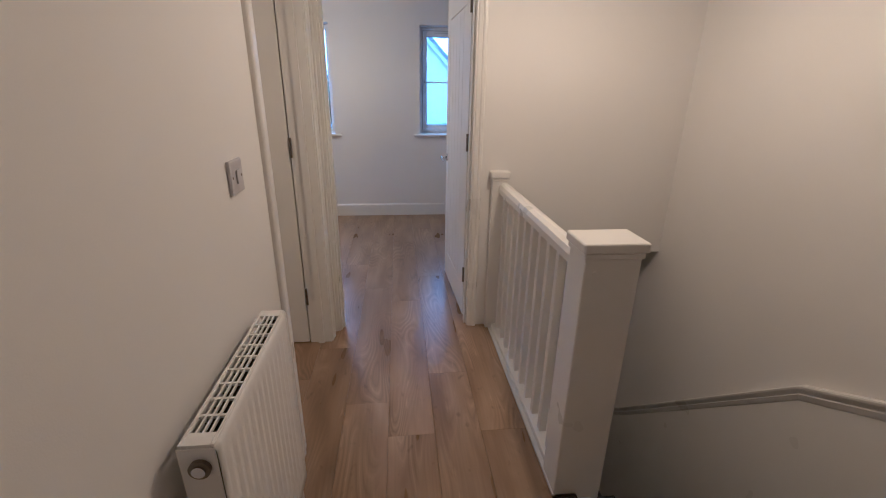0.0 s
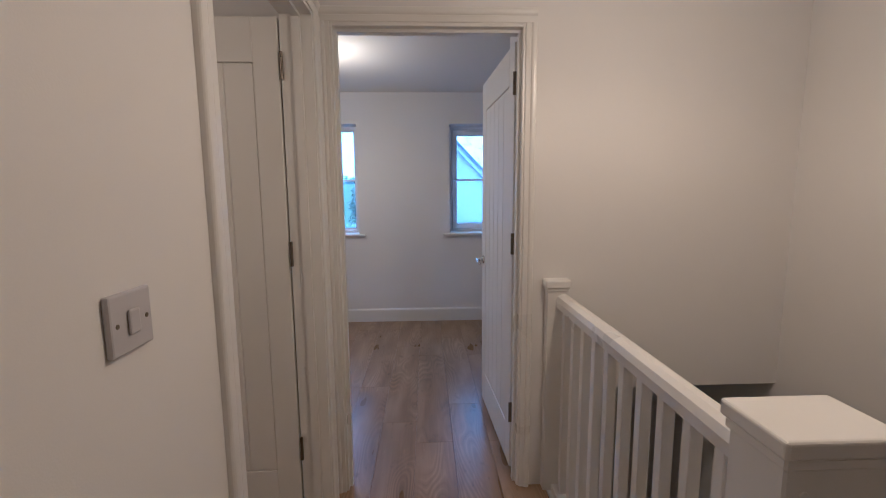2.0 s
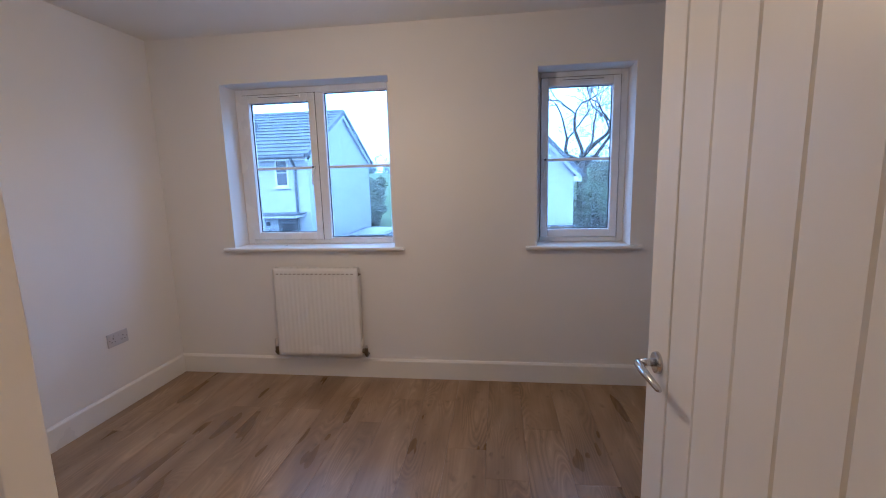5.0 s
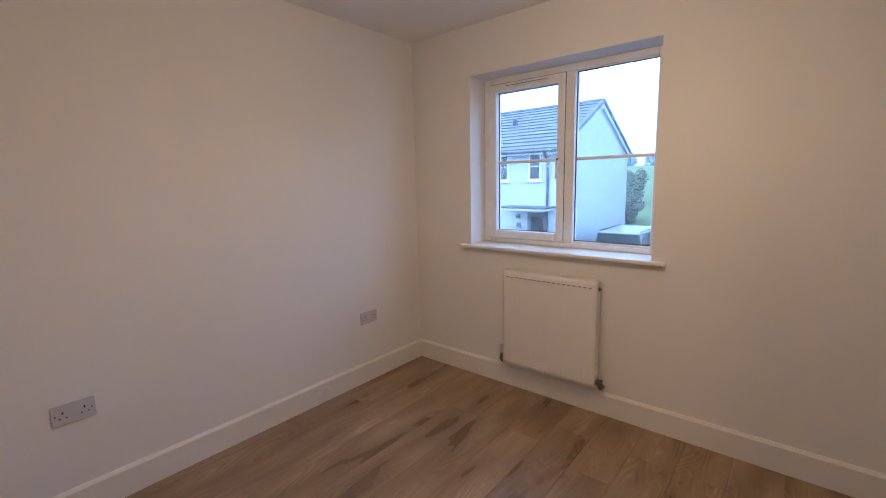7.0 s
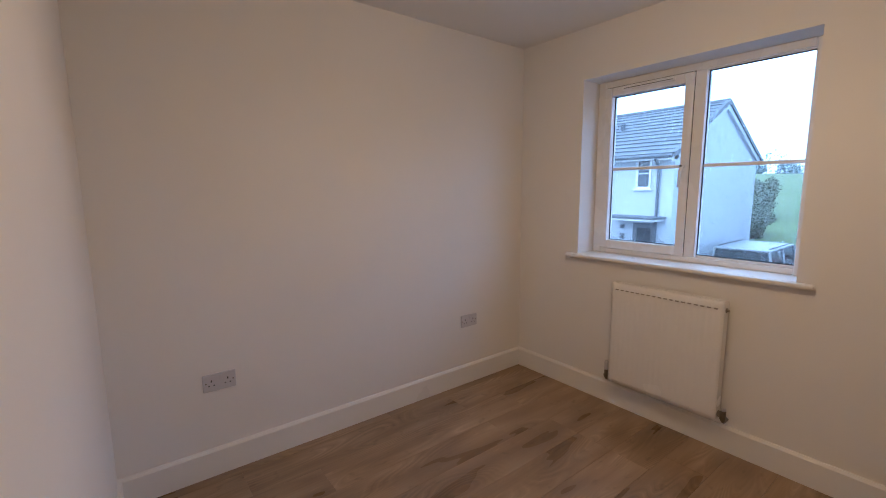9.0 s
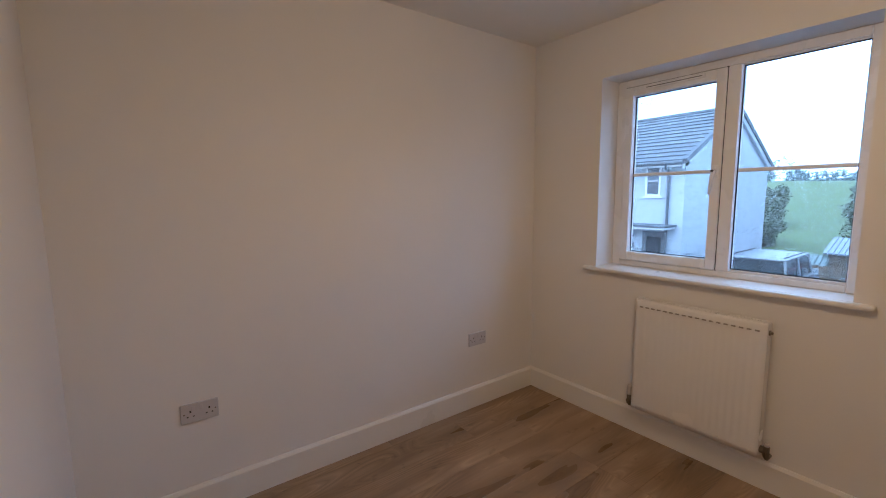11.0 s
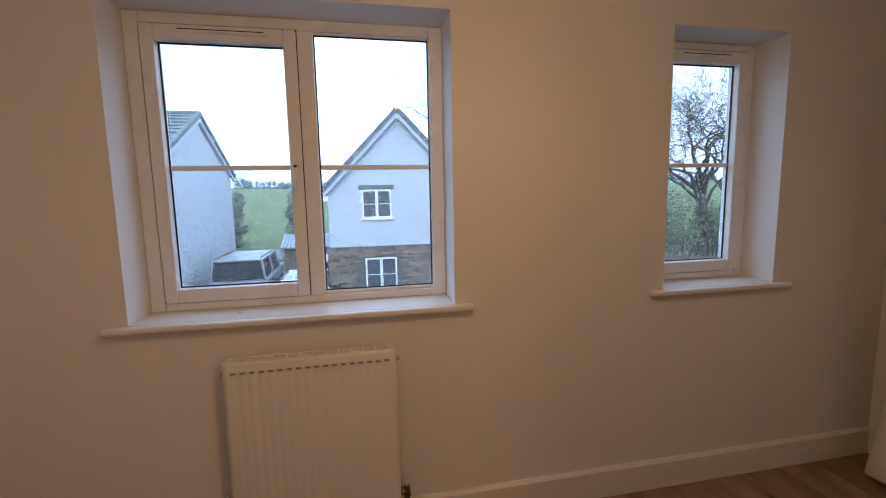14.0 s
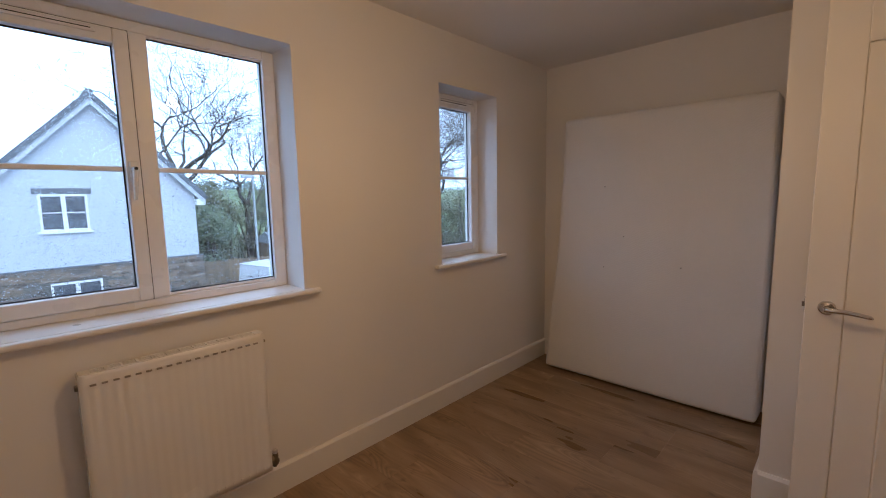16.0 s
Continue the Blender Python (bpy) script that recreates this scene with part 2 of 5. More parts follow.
RADIATOR = material("radiator_enamel", (0.82, 0.81, 0.79), 0.25, spread=0.015, scale=5, fine=60, bump=0.0)
PLASTIC = material("white_plastic", (0.56, 0.545, 0.57), 0.3, spread=0.012, scale=8, fine=90, bump=0.0)
DARK = material("dark_slot", (0.02, 0.02, 0.02), 0.6, spread=0.1, bump=0.0)
CHROME = material("polished_chrome", (0.58, 0.58, 0.59), 0.18, 1.0, spread=0.03, bump=0.0)
STEEL = material("brushed_steel", (0.22, 0.19, 0.155), 0.36, 1.0, spread=0.08, scale=20, fine=200, bump=0.01)
RUBBER = material("black_gasket", (0.012, 0.012, 0.014), 0.5, spread=0.1, bump=0.0)
GLASS = window_glass("window_glass")
WATER = drop_material()
OAK = wood_floor_material()
SUBFLOOR = material("chipboard", (0.06, 0.045, 0.03), 0.9, spread=0.2, scale=20)
CARPET = material("grey_stair_carpet", (0.10, 0.10, 0.11), 0.95, spread=0.2, scale=30, fine=500, bump=0.06)
TICKING = quilted_material()
PIPING = material("mattress_side_band", (0.66, 0.655, 0.66), 0.8, spread=0.03, scale=8, fine=300, bump=0.03)
RENDER_WHITE = material("white_render", (0.52, 0.55, 0.585), 0.85, spread=0.05, scale=1.2, fine=60, bump=0.04)
BARGE = material("white_bargeboard", (0.56, 0.59, 0.62), 0.5, spread=0.03, scale=2, bump=0.0)
SLATE = material("grey_roof_slate", (0.125, 0.135, 0.15), 0.55, spread=0.3, scale=3.5, fine=30, bump=0.05)
STONE = island_material("brown_stone", [(0.07, 0.052, 0.038), (0.19, 0.135, 0.09), (0.28, 0.205, 0.14), (0.13, 0.11, 0.095), (0.34, 0.27, 0.20)])
MORTAR = material("mortar", (0.13, 0.12, 0.105), 0.95, spread=0.15, scale=12)
FENCE_WOOD = material("weathered_fence_timber", (0.26, 0.19, 0.12), 0.85, spread=0.3, scale=5, fine=60, bump=0.05, per_object=0.2)
SHEET = material("grey_corrugated_sheet", (0.30, 0.33, 0.36), 0.5, spread=0.1, scale=2)
SHEET_GREEN = material("green_shed_roof", (0.24, 0.29, 0.27), 0.6, spread=0.15, scale=2)
BARK = material("winter_bark", (0.10, 0.085, 0.07), 0.9, spread=0.3, scale=8, fine=60, bump=0.05)
LEAF = island_material("evergreen_leaves", [(0.085, 0.115, 0.07), (0.135, 0.17, 0.09), (0.175, 0.205, 0.115), (0.23, 0.25, 0.15)], 0.7)
LEAF_WINTER = island_material("winter_hedge_leaves", [(0.11, 0.12, 0.07), (0.18, 0.18, 0.10), (0.24, 0.22, 0.13), (0.15, 0.175, 0.085)], 0.8)
LAND = land_material()
# pale blue-green leaves: the haze over the far woods is in their colour
WOODS = island_material("hazed_far_wood_leaves", [(0.15, 0.20, 0.19), (0.20, 0.25, 0.24), (0.25, 0.30, 0.30)], 0.9)
# fin colour darkened for the shade inside the radiator; also used for stitch holes
FIN = material("shaded_fin_steel", (0.10, 0.10, 0.10), 0.5, 0.5, spread=0.1, bump=0.0)
DASH = material("weld_shadow_grey", (0.30, 0.275, 0.25), 0.6, spread=0.1, bump=0.0)
LEAF_FIELD = island_material("field_hedge_leaves", [(0.10, 0.125, 0.085), (0.15, 0.175, 0.115), (0.19, 0.215, 0.15), (0.13, 0.14, 0.115)], 0.8)
# glossy panes, their base colour lifted to stand in for reflected sky
HOUSE_PANE = material("house_pane_sky_tint", (0.085, 0.095, 0.11), 0.12, spread=0.25, scale=1.5, bump=0.0)
CAR_GLASS = material("tinted_car_glass", (0.02, 0.024, 0.028), 0.08, spread=0.1, bump=0.0)
CAR_SILVER = material("silver_car_paint", (0.34, 0.36, 0.38), 0.4, 0.3, spread=0.05, bump=0.0)
CAR_RED = material("red_car_paint", (0.32, 0.045, 0.045), 0.25, 0.1, spread=0.08, bump=0.0)
CAR_WHITE = material("white_car_paint", (0.72, 0.74, 0.76), 0.25, spread=0.03, bump=0.0)
TYRE = material("tyre_rubber", (0.02, 0.02, 0.02), 0.85, spread=0.1)
GALV = material("galvanised_steel", (0.45, 0.47, 0.48), 0.45, 0.8, spread=0.08)


def glow(name, colour, strength):
    m = bpy.data.materials.new(name)
    m.use_nodes = True
    b = m.node_tree.nodes["Principled BSDF"]
    b.inputs["Base Color"].default_value = (0.9, 0.85, 0.75, 1)
    b.inputs["Emission Color"].default_value = (*colour, 1)
    b.inputs["Emission Strength"].default_value = strength
    return m


BULB = glow("lit_bulb", (1.0, 0.74, 0.42), 14.0)


# ---------------- building helpers ----------------
def box(x0, x1, y0, y1, z0, z1, bevel=0.0, segments=1, bm=None):
    b = bmesh.new()
    v = [b.verts.new((x, y, z)) for x in (x0, x1) for y in (y0, y1) for z in (z0, z1)]
    for f in ((0, 1, 3, 2), (4, 6, 7, 5), (0, 4, 5, 1), (2, 3, 7, 6), (0, 2, 6, 4), (1, 5, 7, 3)):
        b.faces.new([v[i] for i in f])
    if bevel:
        bmesh.ops.bevel(b, geom=list(b.edges), offset=bevel, segments=segments, affect="EDGES", profile=0.5)
    if bm is None:
        return b
    return merge(bm, b)


def merge(bm, other):
    spare = bpy.data.meshes.new("spare")
    other.to_mesh(spare)
    other.free()
    bm.from_mesh(spare)
    bpy.data.meshes.remove(spare)
    return bm


def tube(points, radii, sides=8, bm=None, cap=True):
    """A round bar along points; radii is one number or one for each point."""
    b = bm or bmesh.new()
    pts = [Vector(p) for p in points]
    radii = radii if isinstance(radii, (list, tuple)) else [radii] * len(pts)
    rings, side = [], None
    for i, p in enumerate(pts):
        d = (pts[min(i + 1, len(pts) - 1)] - pts[max(i - 1, 0)]).normalized()
        if side is None:
            side = d.cross(Vector((0, 0, 1)) if abs(d.z) < 0.9 else Vector((1, 0, 0))).normalized()
        side = (side - d * side.dot(d)).normalized()
        up = d.cross(side)
        rings.append([b.verts.new(p + radii[i] * (math.cos(a) * side + math.sin(a) * up)) for a in (2 * math.pi * k / sides for k in range(sides))])
    for r0, r1 in zip(rings, rings[1:]):
        for k in range(sides):
            b.faces.new((r0[k], r0[(k + 1) % sides], r1[(k + 1) % sides], r1[k]))
    if cap:
        b.faces.new(rings[0][::-1])
        b.faces.new(rings[-1])
    return b


def prism(outline, axis, a, b_, bm=None):
    """An outline in the plane across an axis, drawn out from a to b_."""
    b = bm or bmesh.new()
    spot = {"x": lambda u, v, w: (w, u, v), "y": lambda u, v, w: (u, w, v), "z": lambda u, v, w: (u, v, w)}[axis]
    lo = [b.verts.new(spot(u, v, a)) for u, v in outline]
    hi = [b.verts.new(spot(u, v, b_)) for u, v in outline]
    n = len(outline)
    b.faces.new(lo[::-1])
    b.faces.new(hi)
    for k in range(n):
        b.faces.new((lo[k], lo[(k + 1) % n], hi[(k + 1) % n], hi[k]))
    bmesh.ops.recalc_face_normals(b, faces=list(b.faces))
    return b


def part(name, bm, mat, parent=None, label="", smooth=False, kind=""):
    bmesh.ops.recalc_face_normals(bm, faces=list(bm.faces))
    mesh = bpy.data.meshes.new(name)
    bm.to_mesh(mesh)
    bm.free()
    mesh.materials.append(mat)
    if smooth:
        for p in mesh.polygons:
            p.use_smooth = True
    ob = new(name, mesh)
    ob.parent = parent
    return tagged(ob, label, kind=kind)


def thing(name, place, label, category, group="", turn=0.0):
    ob = new(name)
    ob.empty_display_size = 0.1
    ob.matrix_world = pose(*place, 0, 0, turn)
    return tagged(ob, label, category, group)


def structure(name, bm, mat, label, category=""):
    return tagged(part(name, bm, mat), label, category, kind="structure")


def slab_with_holes(plane, at, thick, u0, u1, z0, z1, holes):
    """A wall slab in the plane of x or y with rectangular holes (u0, u1, z0, z1)."""
    us = sorted({u0, u1, *[h[0] for h in holes], *[h[1] for h in holes]})
    zs = sorted({z0, z1, *[h[2] for h in holes], *[h[3] for h in holes]})
    bm = bmesh.new()
    cell = lambda i, j: 0 <= i < len(us) - 1 and 0 <= j < len(zs) - 1 and not any(
        h[0] <= us[i] and us[i + 1] <= h[1] and h[2] <= zs[j] and zs[j + 1] <= h[3] for h in holes)
    spot = (lambda u, w, z: (w, u, z)) if plane == "x" else (lambda u, w, z: (u, w, z))
    cache = {}

    def v(u, w, z):
        k = (u, w, z)
        if k not in cache:
            cache[k] = bm.verts.new(spot(u, w, z))
        return cache[k]

    a, b = at, at + thick
    for i in range(len(us) - 1):
        for j in range(len(zs) - 1):
            if not cell(i, j):
                continue
            p, q, r, s = us[i], us[i + 1], zs[j], zs[j + 1]
            bm.faces.new((v(p, a, r), v(q, a, r), v(q, a, s), v(p, a, s)))
            bm.faces.new((v(p, b, s), v(q, b, s), v(q, b, r), v(p, b, r)))
            if not cell(i - 1, j):
                bm.faces.new((v(p, a, r), v(p, a, s), v(p, b, s), v(p, b, r)))
            if not cell(i + 1, j):
                bm.faces.new((v(q, a, s), v(q, a, r), v(q, b, r), v(q, b, s)))
            if not cell(i, j - 1):
                bm.faces.new((v(q, a, r), v(p, a, r), v(p, b, r), v(q, b, r)))
            if not cell(i, j + 1):
                bm.faces.new((v(p, a, s), v(q, a, s), v(q, b, s), v(p, b, s)))
    return bm


# ---------------- the large structure ----------------
XL, XR, YN, YF, ZC = -1.96, 1.974, 2.735, 5.31, 2.40      # bedroom: side walls, near and far wall, ceiling
LX, LY, SX = 0.022, 2.63, 2.085                           # landing: left wall, end wall, stair wall
BX, BY = 1.0, 3.65                                        # boxed-in stair head inside the bedroom
W1 = (-1.443, -0.261, 0.933, 2.083)                        # window openings: x0, x1, z0, z1
W2 = (0.698, 1.288, 0.933, 2.083)
D1 = (0.045, 0.885, -0.3, 2.082)                          # bedroom doorway, in the landing's end wall
D2 = (1.675, 2.525, -0.3, 2.075)                          # doorway in the landing's left wall
BACK = -1.3

structure("wall_north", slab_with_holes("y", YF, 0.30, XL - 0.3, XR + 0.3, -0.3, ZC + 0.12, [W1, W2]), PAINT, "plain off-white window wall of the bedroom", "wall")
structure("wall_west", box(XL - 0.3, XL, LY, YF, -0.3, ZC + 0.12), PAINT, "plain off-white side wall of the bedroom", "wall")
structure("wall_east", box(XR, XR + 0.3, BY, YF, -0.3, ZC + 0.12), PAINT, "plain off-white wall behind the mattress", "wall")
structure("wall_south", slab_with_holes("y", LY, YN - LY, XL, BX, -0.3, ZC + 0.12, [D1]), PAINT, "off-white partition with the bedroom doorway", "wall")
structure("wall_stair_end", box(BX, SX, LY, YN, 0.478, ZC + 0.12), PAINT, "off-white end wall above the stairwell", "wall")
structure("wall_box_side", box(BX, BX + 0.1, YN, BY, -0.3, ZC + 0.12), PAINT, "off-white side of the boxed-in stair head", "wall")
structure("wall_box_front", box(BX + 0.1, XR + 0.3, BY - 0.1, BY, -2.7, ZC + 0.12), PAINT, "off-white front of the boxed-in stair head", "wall")
structure("stair_soffit", box(BX + 0.1, SX, YN, BY - 0.1, 0.478, 0.53), PAINT, "plain soffit over the stairs", "ceiling")
structure("wall_landing_west", slab_with_holes("x", LX - 0.115, 0.115, BACK, LY, -0.3, ZC + 0.12, [D2]), PAINT, "off-white landing wall with a doorway", "wall")
structure("wall_stair_east", box(SX, SX + 0.2, BACK, BY - 0.1, -2.7, ZC + 0.12), PAINT, "tall off-white stairwell wall", "wall")
structure("wall_landing_back", box(LX - 0.115, SX + 0.2, BACK - 0.15, BACK, -0.3, ZC + 0.12), PAINT, "off-white wall at the back of the landing", "wall")
structure("wall_stairwell_west", box(1.09, 1.15, 0.75, BY - 0.1, -2.7, -0.03), PAINT, "off-white stairwell wall below the balustrade", "wall")
structure("wall_stairwell_south", box(1.15, SX, 0.67, 0.75, -2.7, -0.24), PAINT, "off-white stairwell wall under the landing", "wall")
structure("ceiling", box(XL - 0.3, SX + 0.2, BACK - 0.15, YF + 0.3, ZC, ZC + 0.14), CEILING_PAINT, "plain white flat ceiling", "ceiling")
bm = box(-2.2, -2.1, 0.3, LY, -0.3, ZC)
box(-2.1, LX - 0.115, 0.2, 0.3, -0.3, ZC, bm=bm)
structure("wall_side_room", bm, PAINT, "off-white walls of the room beside the landing", "wall")

# Floors: a base, and single planks on it.
bm = box(XL, BX, LY, YF, -0.2, -0.012)
box(BX, XR, BY, YF, -0.2, -0.012, bm=bm)
box(-2.1, 1.09, BACK, LY, -0.2, -0.012, bm=bm)
box(1.09, SX, BACK, 0.75, -0.2, -0.012, bm=bm)
floor = structure("floor", bm, SUBFLOOR, "grey-brown oak laminate plank floor", "floor")


SK_H, SK_T = 0.14, 0.017


def skirting(name, axis, face, side, a, b):
    """A skirting board with a chamfered top along a wall face; side is the way into the room, +1 or -1."""
    o = [(face, -0.002), (face + side * SK_T, -0.002), (face + side * SK_T, SK_H - 0.014), (face + side * 0.008, SK_H), (face, SK_H)]
    if axis == "x":
        bm = prism(o, "x", a, b)          # runs along x: outline in (y, z)
    else:
        bm = prism(o, "y", a, b)
    return structure(name, bm, GLOSS, "white painted skirting board along the wall", "skirting board")


skirting("baseboard_north", "x", YF, -1, XL, XR)
skirting("baseboard_west", "y", XL, 1, YN, YF - SK_T)
skirting("baseboard_east", "y", XR, -1, BY + SK_T, YF - SK_T)
skirting("baseboard_box_front", "x", BY, 1, BX - SK_T, XR)
skirting("baseboard_box_side", "y", BX, -1, YN, BY)
skirting("baseboard_south", "x", YN, 1, XL + SK_T, D1[0] - 0.06)
skirting("baseboard_landing", "y", LX, 1, BACK, D2[0] - 0.051)


# ---------------- door linings and architraves ----------------
def moulding(inner, outer, face, s):
    """A moulded architrave section: thin at its inner edge, a quirk, then a broad torus towards the outer edge."""
    steps = ((0.0, 0.0), (0.0, 0.0085), (0.05, 0.0105), (0.34, 0.0120), (0.42, 0.0125), (0.455, 0.0108), (0.49, 0.0128), (0.54, 0.0152),
             (0.61, 0.0172), (0.70, 0.0182), (0.86, 0.0182), (0.93, 0.0168), (0.975, 0.0140), (1.0, 0.0105), (1.0, 0.0))
    return [(inner + (outer - inner) * u, face + s * v) for u, v in steps]


def doorway_trim():
    x0, x1, top = D1[0], D1[1], D1[3]
    lining = tagged(new("door_lining_1"), "white painted lining of the bedroom doorway", "door frame", kind="structure")
    part("lining_side", box(x0, x0 + 0.028, LY - 0.004, YN + 0.004, 0, top, 0.002), GLOSS, lining)
    part("lining_side", box(x1 - 0.028, x1, LY - 0.004, YN + 0.004, 0, top, 0.002), GLOSS, lining)
    part("lining_head", box(x0 + 0.028, x1 - 0.028, LY - 0.004, YN + 0.004, top - 0.028, top, 0.002), GLOSS, lining)
    part("door_stop", box(x0 + 0.028, x0 + 0.040, LY + 0.03, LY + 0.062, 0, top - 0.028), GLOSS, lining)
    part("door_stop", box(x1 - 0.040, x1 - 0.028, LY + 0.03, LY + 0.062, 0, top - 0.028), GLOSS, lining)
    part("door_stop", box(x0 + 0.040, x1 - 0.040, LY + 0.03, LY + 0.062, top - 0.040, top - 0.028), GLOSS, lining)
    for face, s in ((LY, -1), (YN, 1)):
        left_out = LX + 0.004 if s < 0 else x0 - 0.05
        trim = tagged(new("architrave_1"), "white moulded architrave round the bedroom doorway", "architrave", kind="structure")
        for a, b in ((x0 + 0.018, left_out), (x1 - 0.018, x1 + 0.030)):
            part("architrave_leg", prism(moulding(a, b, face, s), "z", 0, top - 0.014), GLOSS, trim)
        head = [(y, z) for z, y in moulding(top - 0.014, top + 0.045, face, s)]
        part("architrave_head", prism(head, "x", left_out, x1 + 0.030), GLOSS, trim)
    # the doorway in the landing's left wall
    y0, y1, top = D2[0], D2[1], D2[3]
    inner, outer = LX - 0.115, LX
    lining = tagged(new("door_lining_2"), "white painted lining of the side doorway", "door frame", kind="structure")
    part("lining_side", box(inner - 0.004, outer + 0.004, y0, y0 + 0.028, 0, top, 0.002), GLOSS, lining)
    part("lining_side", box(inner - 0.004, outer + 0.004, y1 - 0.028, y1, 0, top, 0.002), GLOSS, lining)
    part("lining_head", box(inner - 0.004, outer + 0.004, y0 + 0.028, y1 - 0.028, top - 0.028, top, 0.002), GLOSS, lining)
    part("door_stop", box(inner + 0.045, inner + 0.077, y1 - 0.040, y1 - 0.028, 0, top - 0.028), GLOSS, lining)
    part("door_stop", box(inner + 0.045, inner + 0.077, y0 + 0.028, y0 + 0.040, 0, top - 0.028), GLOSS, lining)
    part("door_stop", box(inner + 0.045, inner + 0.077, y0 + 0.040, y1 - 0.040, top - 0.040, top - 0.028), GLOSS, lining)
    trim = tagged(new("architrave_2"), "white moulded architrave round the side doorway", "architrave", kind="structure")
    for a, b in ((y0 + 0.018, y0 - 0.050), (y1 - 0.018, y1 + 0.05)):
        part("architrave_leg", prism([(x, y) for y, x in moulding(a, b, outer, 1)], "z", 0, top - 0.016), GLOSS, trim)
    head = [(x, z) for z, x in moulding(top - 0.016, top + 0.05, outer, 1)]
    part("architrave_head", prism(head, "y", y0 - 0.050, y1 + 0.05), GLOSS, trim)


doorway_trim()


# ---------------- doors ----------------
def lever(parent, u, z, side, thick):
    """A rose and a curved lever on one face of a leaf that runs along its own +x; side: which face (-1 or +1 in y)."""
    f = 0.0 if side > 0 else -thick
    s = side
    b = tube([(u, f, z), (u, f + s * 0.004, z), (u, f + s * 0.009, z), (u, f + s * 0.0105, z)], [0.026, 0.026, 0.0245, 0.021], 24)
    handle = part("door_handle", b, CHROME, parent, "polished chrome lever handle on a round rose", smooth=False)
    b = tube([(u, f + s * 0.009, z), (u, f + s * 0.042, z)], [0.0095, 0.0085], 14)
    part("spindle", b, CHROME, handle, smooth=True)
    b = tube([(u + 0.006, f + s * 0.044, z), (u - 0.012, f + s * 0.050, z + 0.001), (u - 0.045, f + s * 0.053, z + 0.001), (u - 0.085, f + s * 0.050, z - 0.004), (u - 0.112, f + s * 0.046, z - 0.010), (u - 0.118, f + s * 0.044, z - 0.012)],
             [0.0085, 0.0095, 0.009, 0.008, 0.007, 0.004], 12)
    part("lever", b, CHROME, handle, smooth=True)


def panel_door(name, place, turn, width, label, h=1.99):
    """A cottage door: stiles, rails and V-grooved boards. The leaf runs along its own +x from the hinge pin, its thickness to -y."""
    t, st = 0.036, 0.108
    d = thing(name, place, label, "door", turn=turn)
    zb, zt = 0.205, 1.872
    part("stile", box(0.011, st, -t, 0, 0.008, h, 0.002), DOOR_PAINT, d)
    part("stile", box(width - st, width, -t, 0, 0.008, h, 0.002), DOOR_PAINT, d)
    part("rail", box(st, width - st, -t, 0, zt, h, 0.002), DOOR_PAINT, d)
    part("rail", box(st, width - st, -t, 0, 0.008, zb, 0.002), DOOR_PAINT, d)
    n = 5
    w = (width - 2 * st) / n
    for k in range(n):
        part("plank", box(st + k * w, st + (k + 1) * w, -t + 0.002, -0.002, zb + 0.001, zt - 0.001, 0.0045), DOOR_PAINT, d)
    part("core", box(st - 0.003, width - st + 0.003, -t + 0.010, -0.010, zb - 0.003, zt + 0.003), DOOR_PAINT, d)
    lever(d, width - 0.062, 0.955, 1, t)
    lever(d, width - 0.062, 0.955, -1, t)
    part("latch_plate", box(width, width + 0.0012, -t + 0.006, -0.006, 0.93, 0.985), STEEL, d, "small steel latch plate")
    part("latch_bolt", box(width, width + 0.009, -t + 0.012, -0.012, 0.948, 0.966, 0.002), STEEL, d)
    for z in (0.255, 1.09, 1.81):
        hinge = part("hinge", box(-0.0015, 0.003, -t + 0.002, 0.001, z, z + 0.1), STEEL, d, "steel butt hinge")
        for k in range(5):
            part("knuckle", tube([(0, 0.005, z + 0.02 * k + 0.0006), (0, 0.005, z + 0.02 * k + 0.0194)], 0.0055, 12), STEEL, hinge, smooth=False)
        part("hinge_leaf", box(-0.004, -0.0018, -0.034, 0.002, z, z + 0.1), STEEL, hinge)
        for k in (0.02, 0.05, 0.08):
            part("screw", tube([(-0.0042, -0.018, z + k), (-0.0036, -0.018, z + k)], 0.0035, 10), CHROME, hinge)
    return d


panel_door("bedroom_door", (0.850, YN + 0.010, 0), 92.9, 0.785, "white grooved cottage door standing open into the bedroom", 2.04)
panel_door("side_room_door", (LX - 0.114, D2[1] - 0.032, 0), 180.5, 0.785, "white grooved cottage door standing open off the landing", 2.035)


# ---------------- windows ----------------
def ring(x0, x1, z0, z1, w, y0, y1, bevel, parent, name, mat, ws=None):
    """Four mitre-like bars round an opening, butted end to end."""
    l, r, b, t = ws or (w, w, w, w)
    part(name, box(x0, x0 + l, y0, y1, z0, z1, bevel), mat, parent)
    part(name, box(x1 - r, x1, y0, y1, z0, z1, bevel), mat, parent)
    part(name, box(x0 + l, x1 - r, y0, y1, z0, z0 + b, bevel), mat, parent)
    part(name, box(x0 + l, x1 - r, y0, y1, z1 - t, z1, bevel), mat, parent)


FY = 5.485     # inner face of the window frames


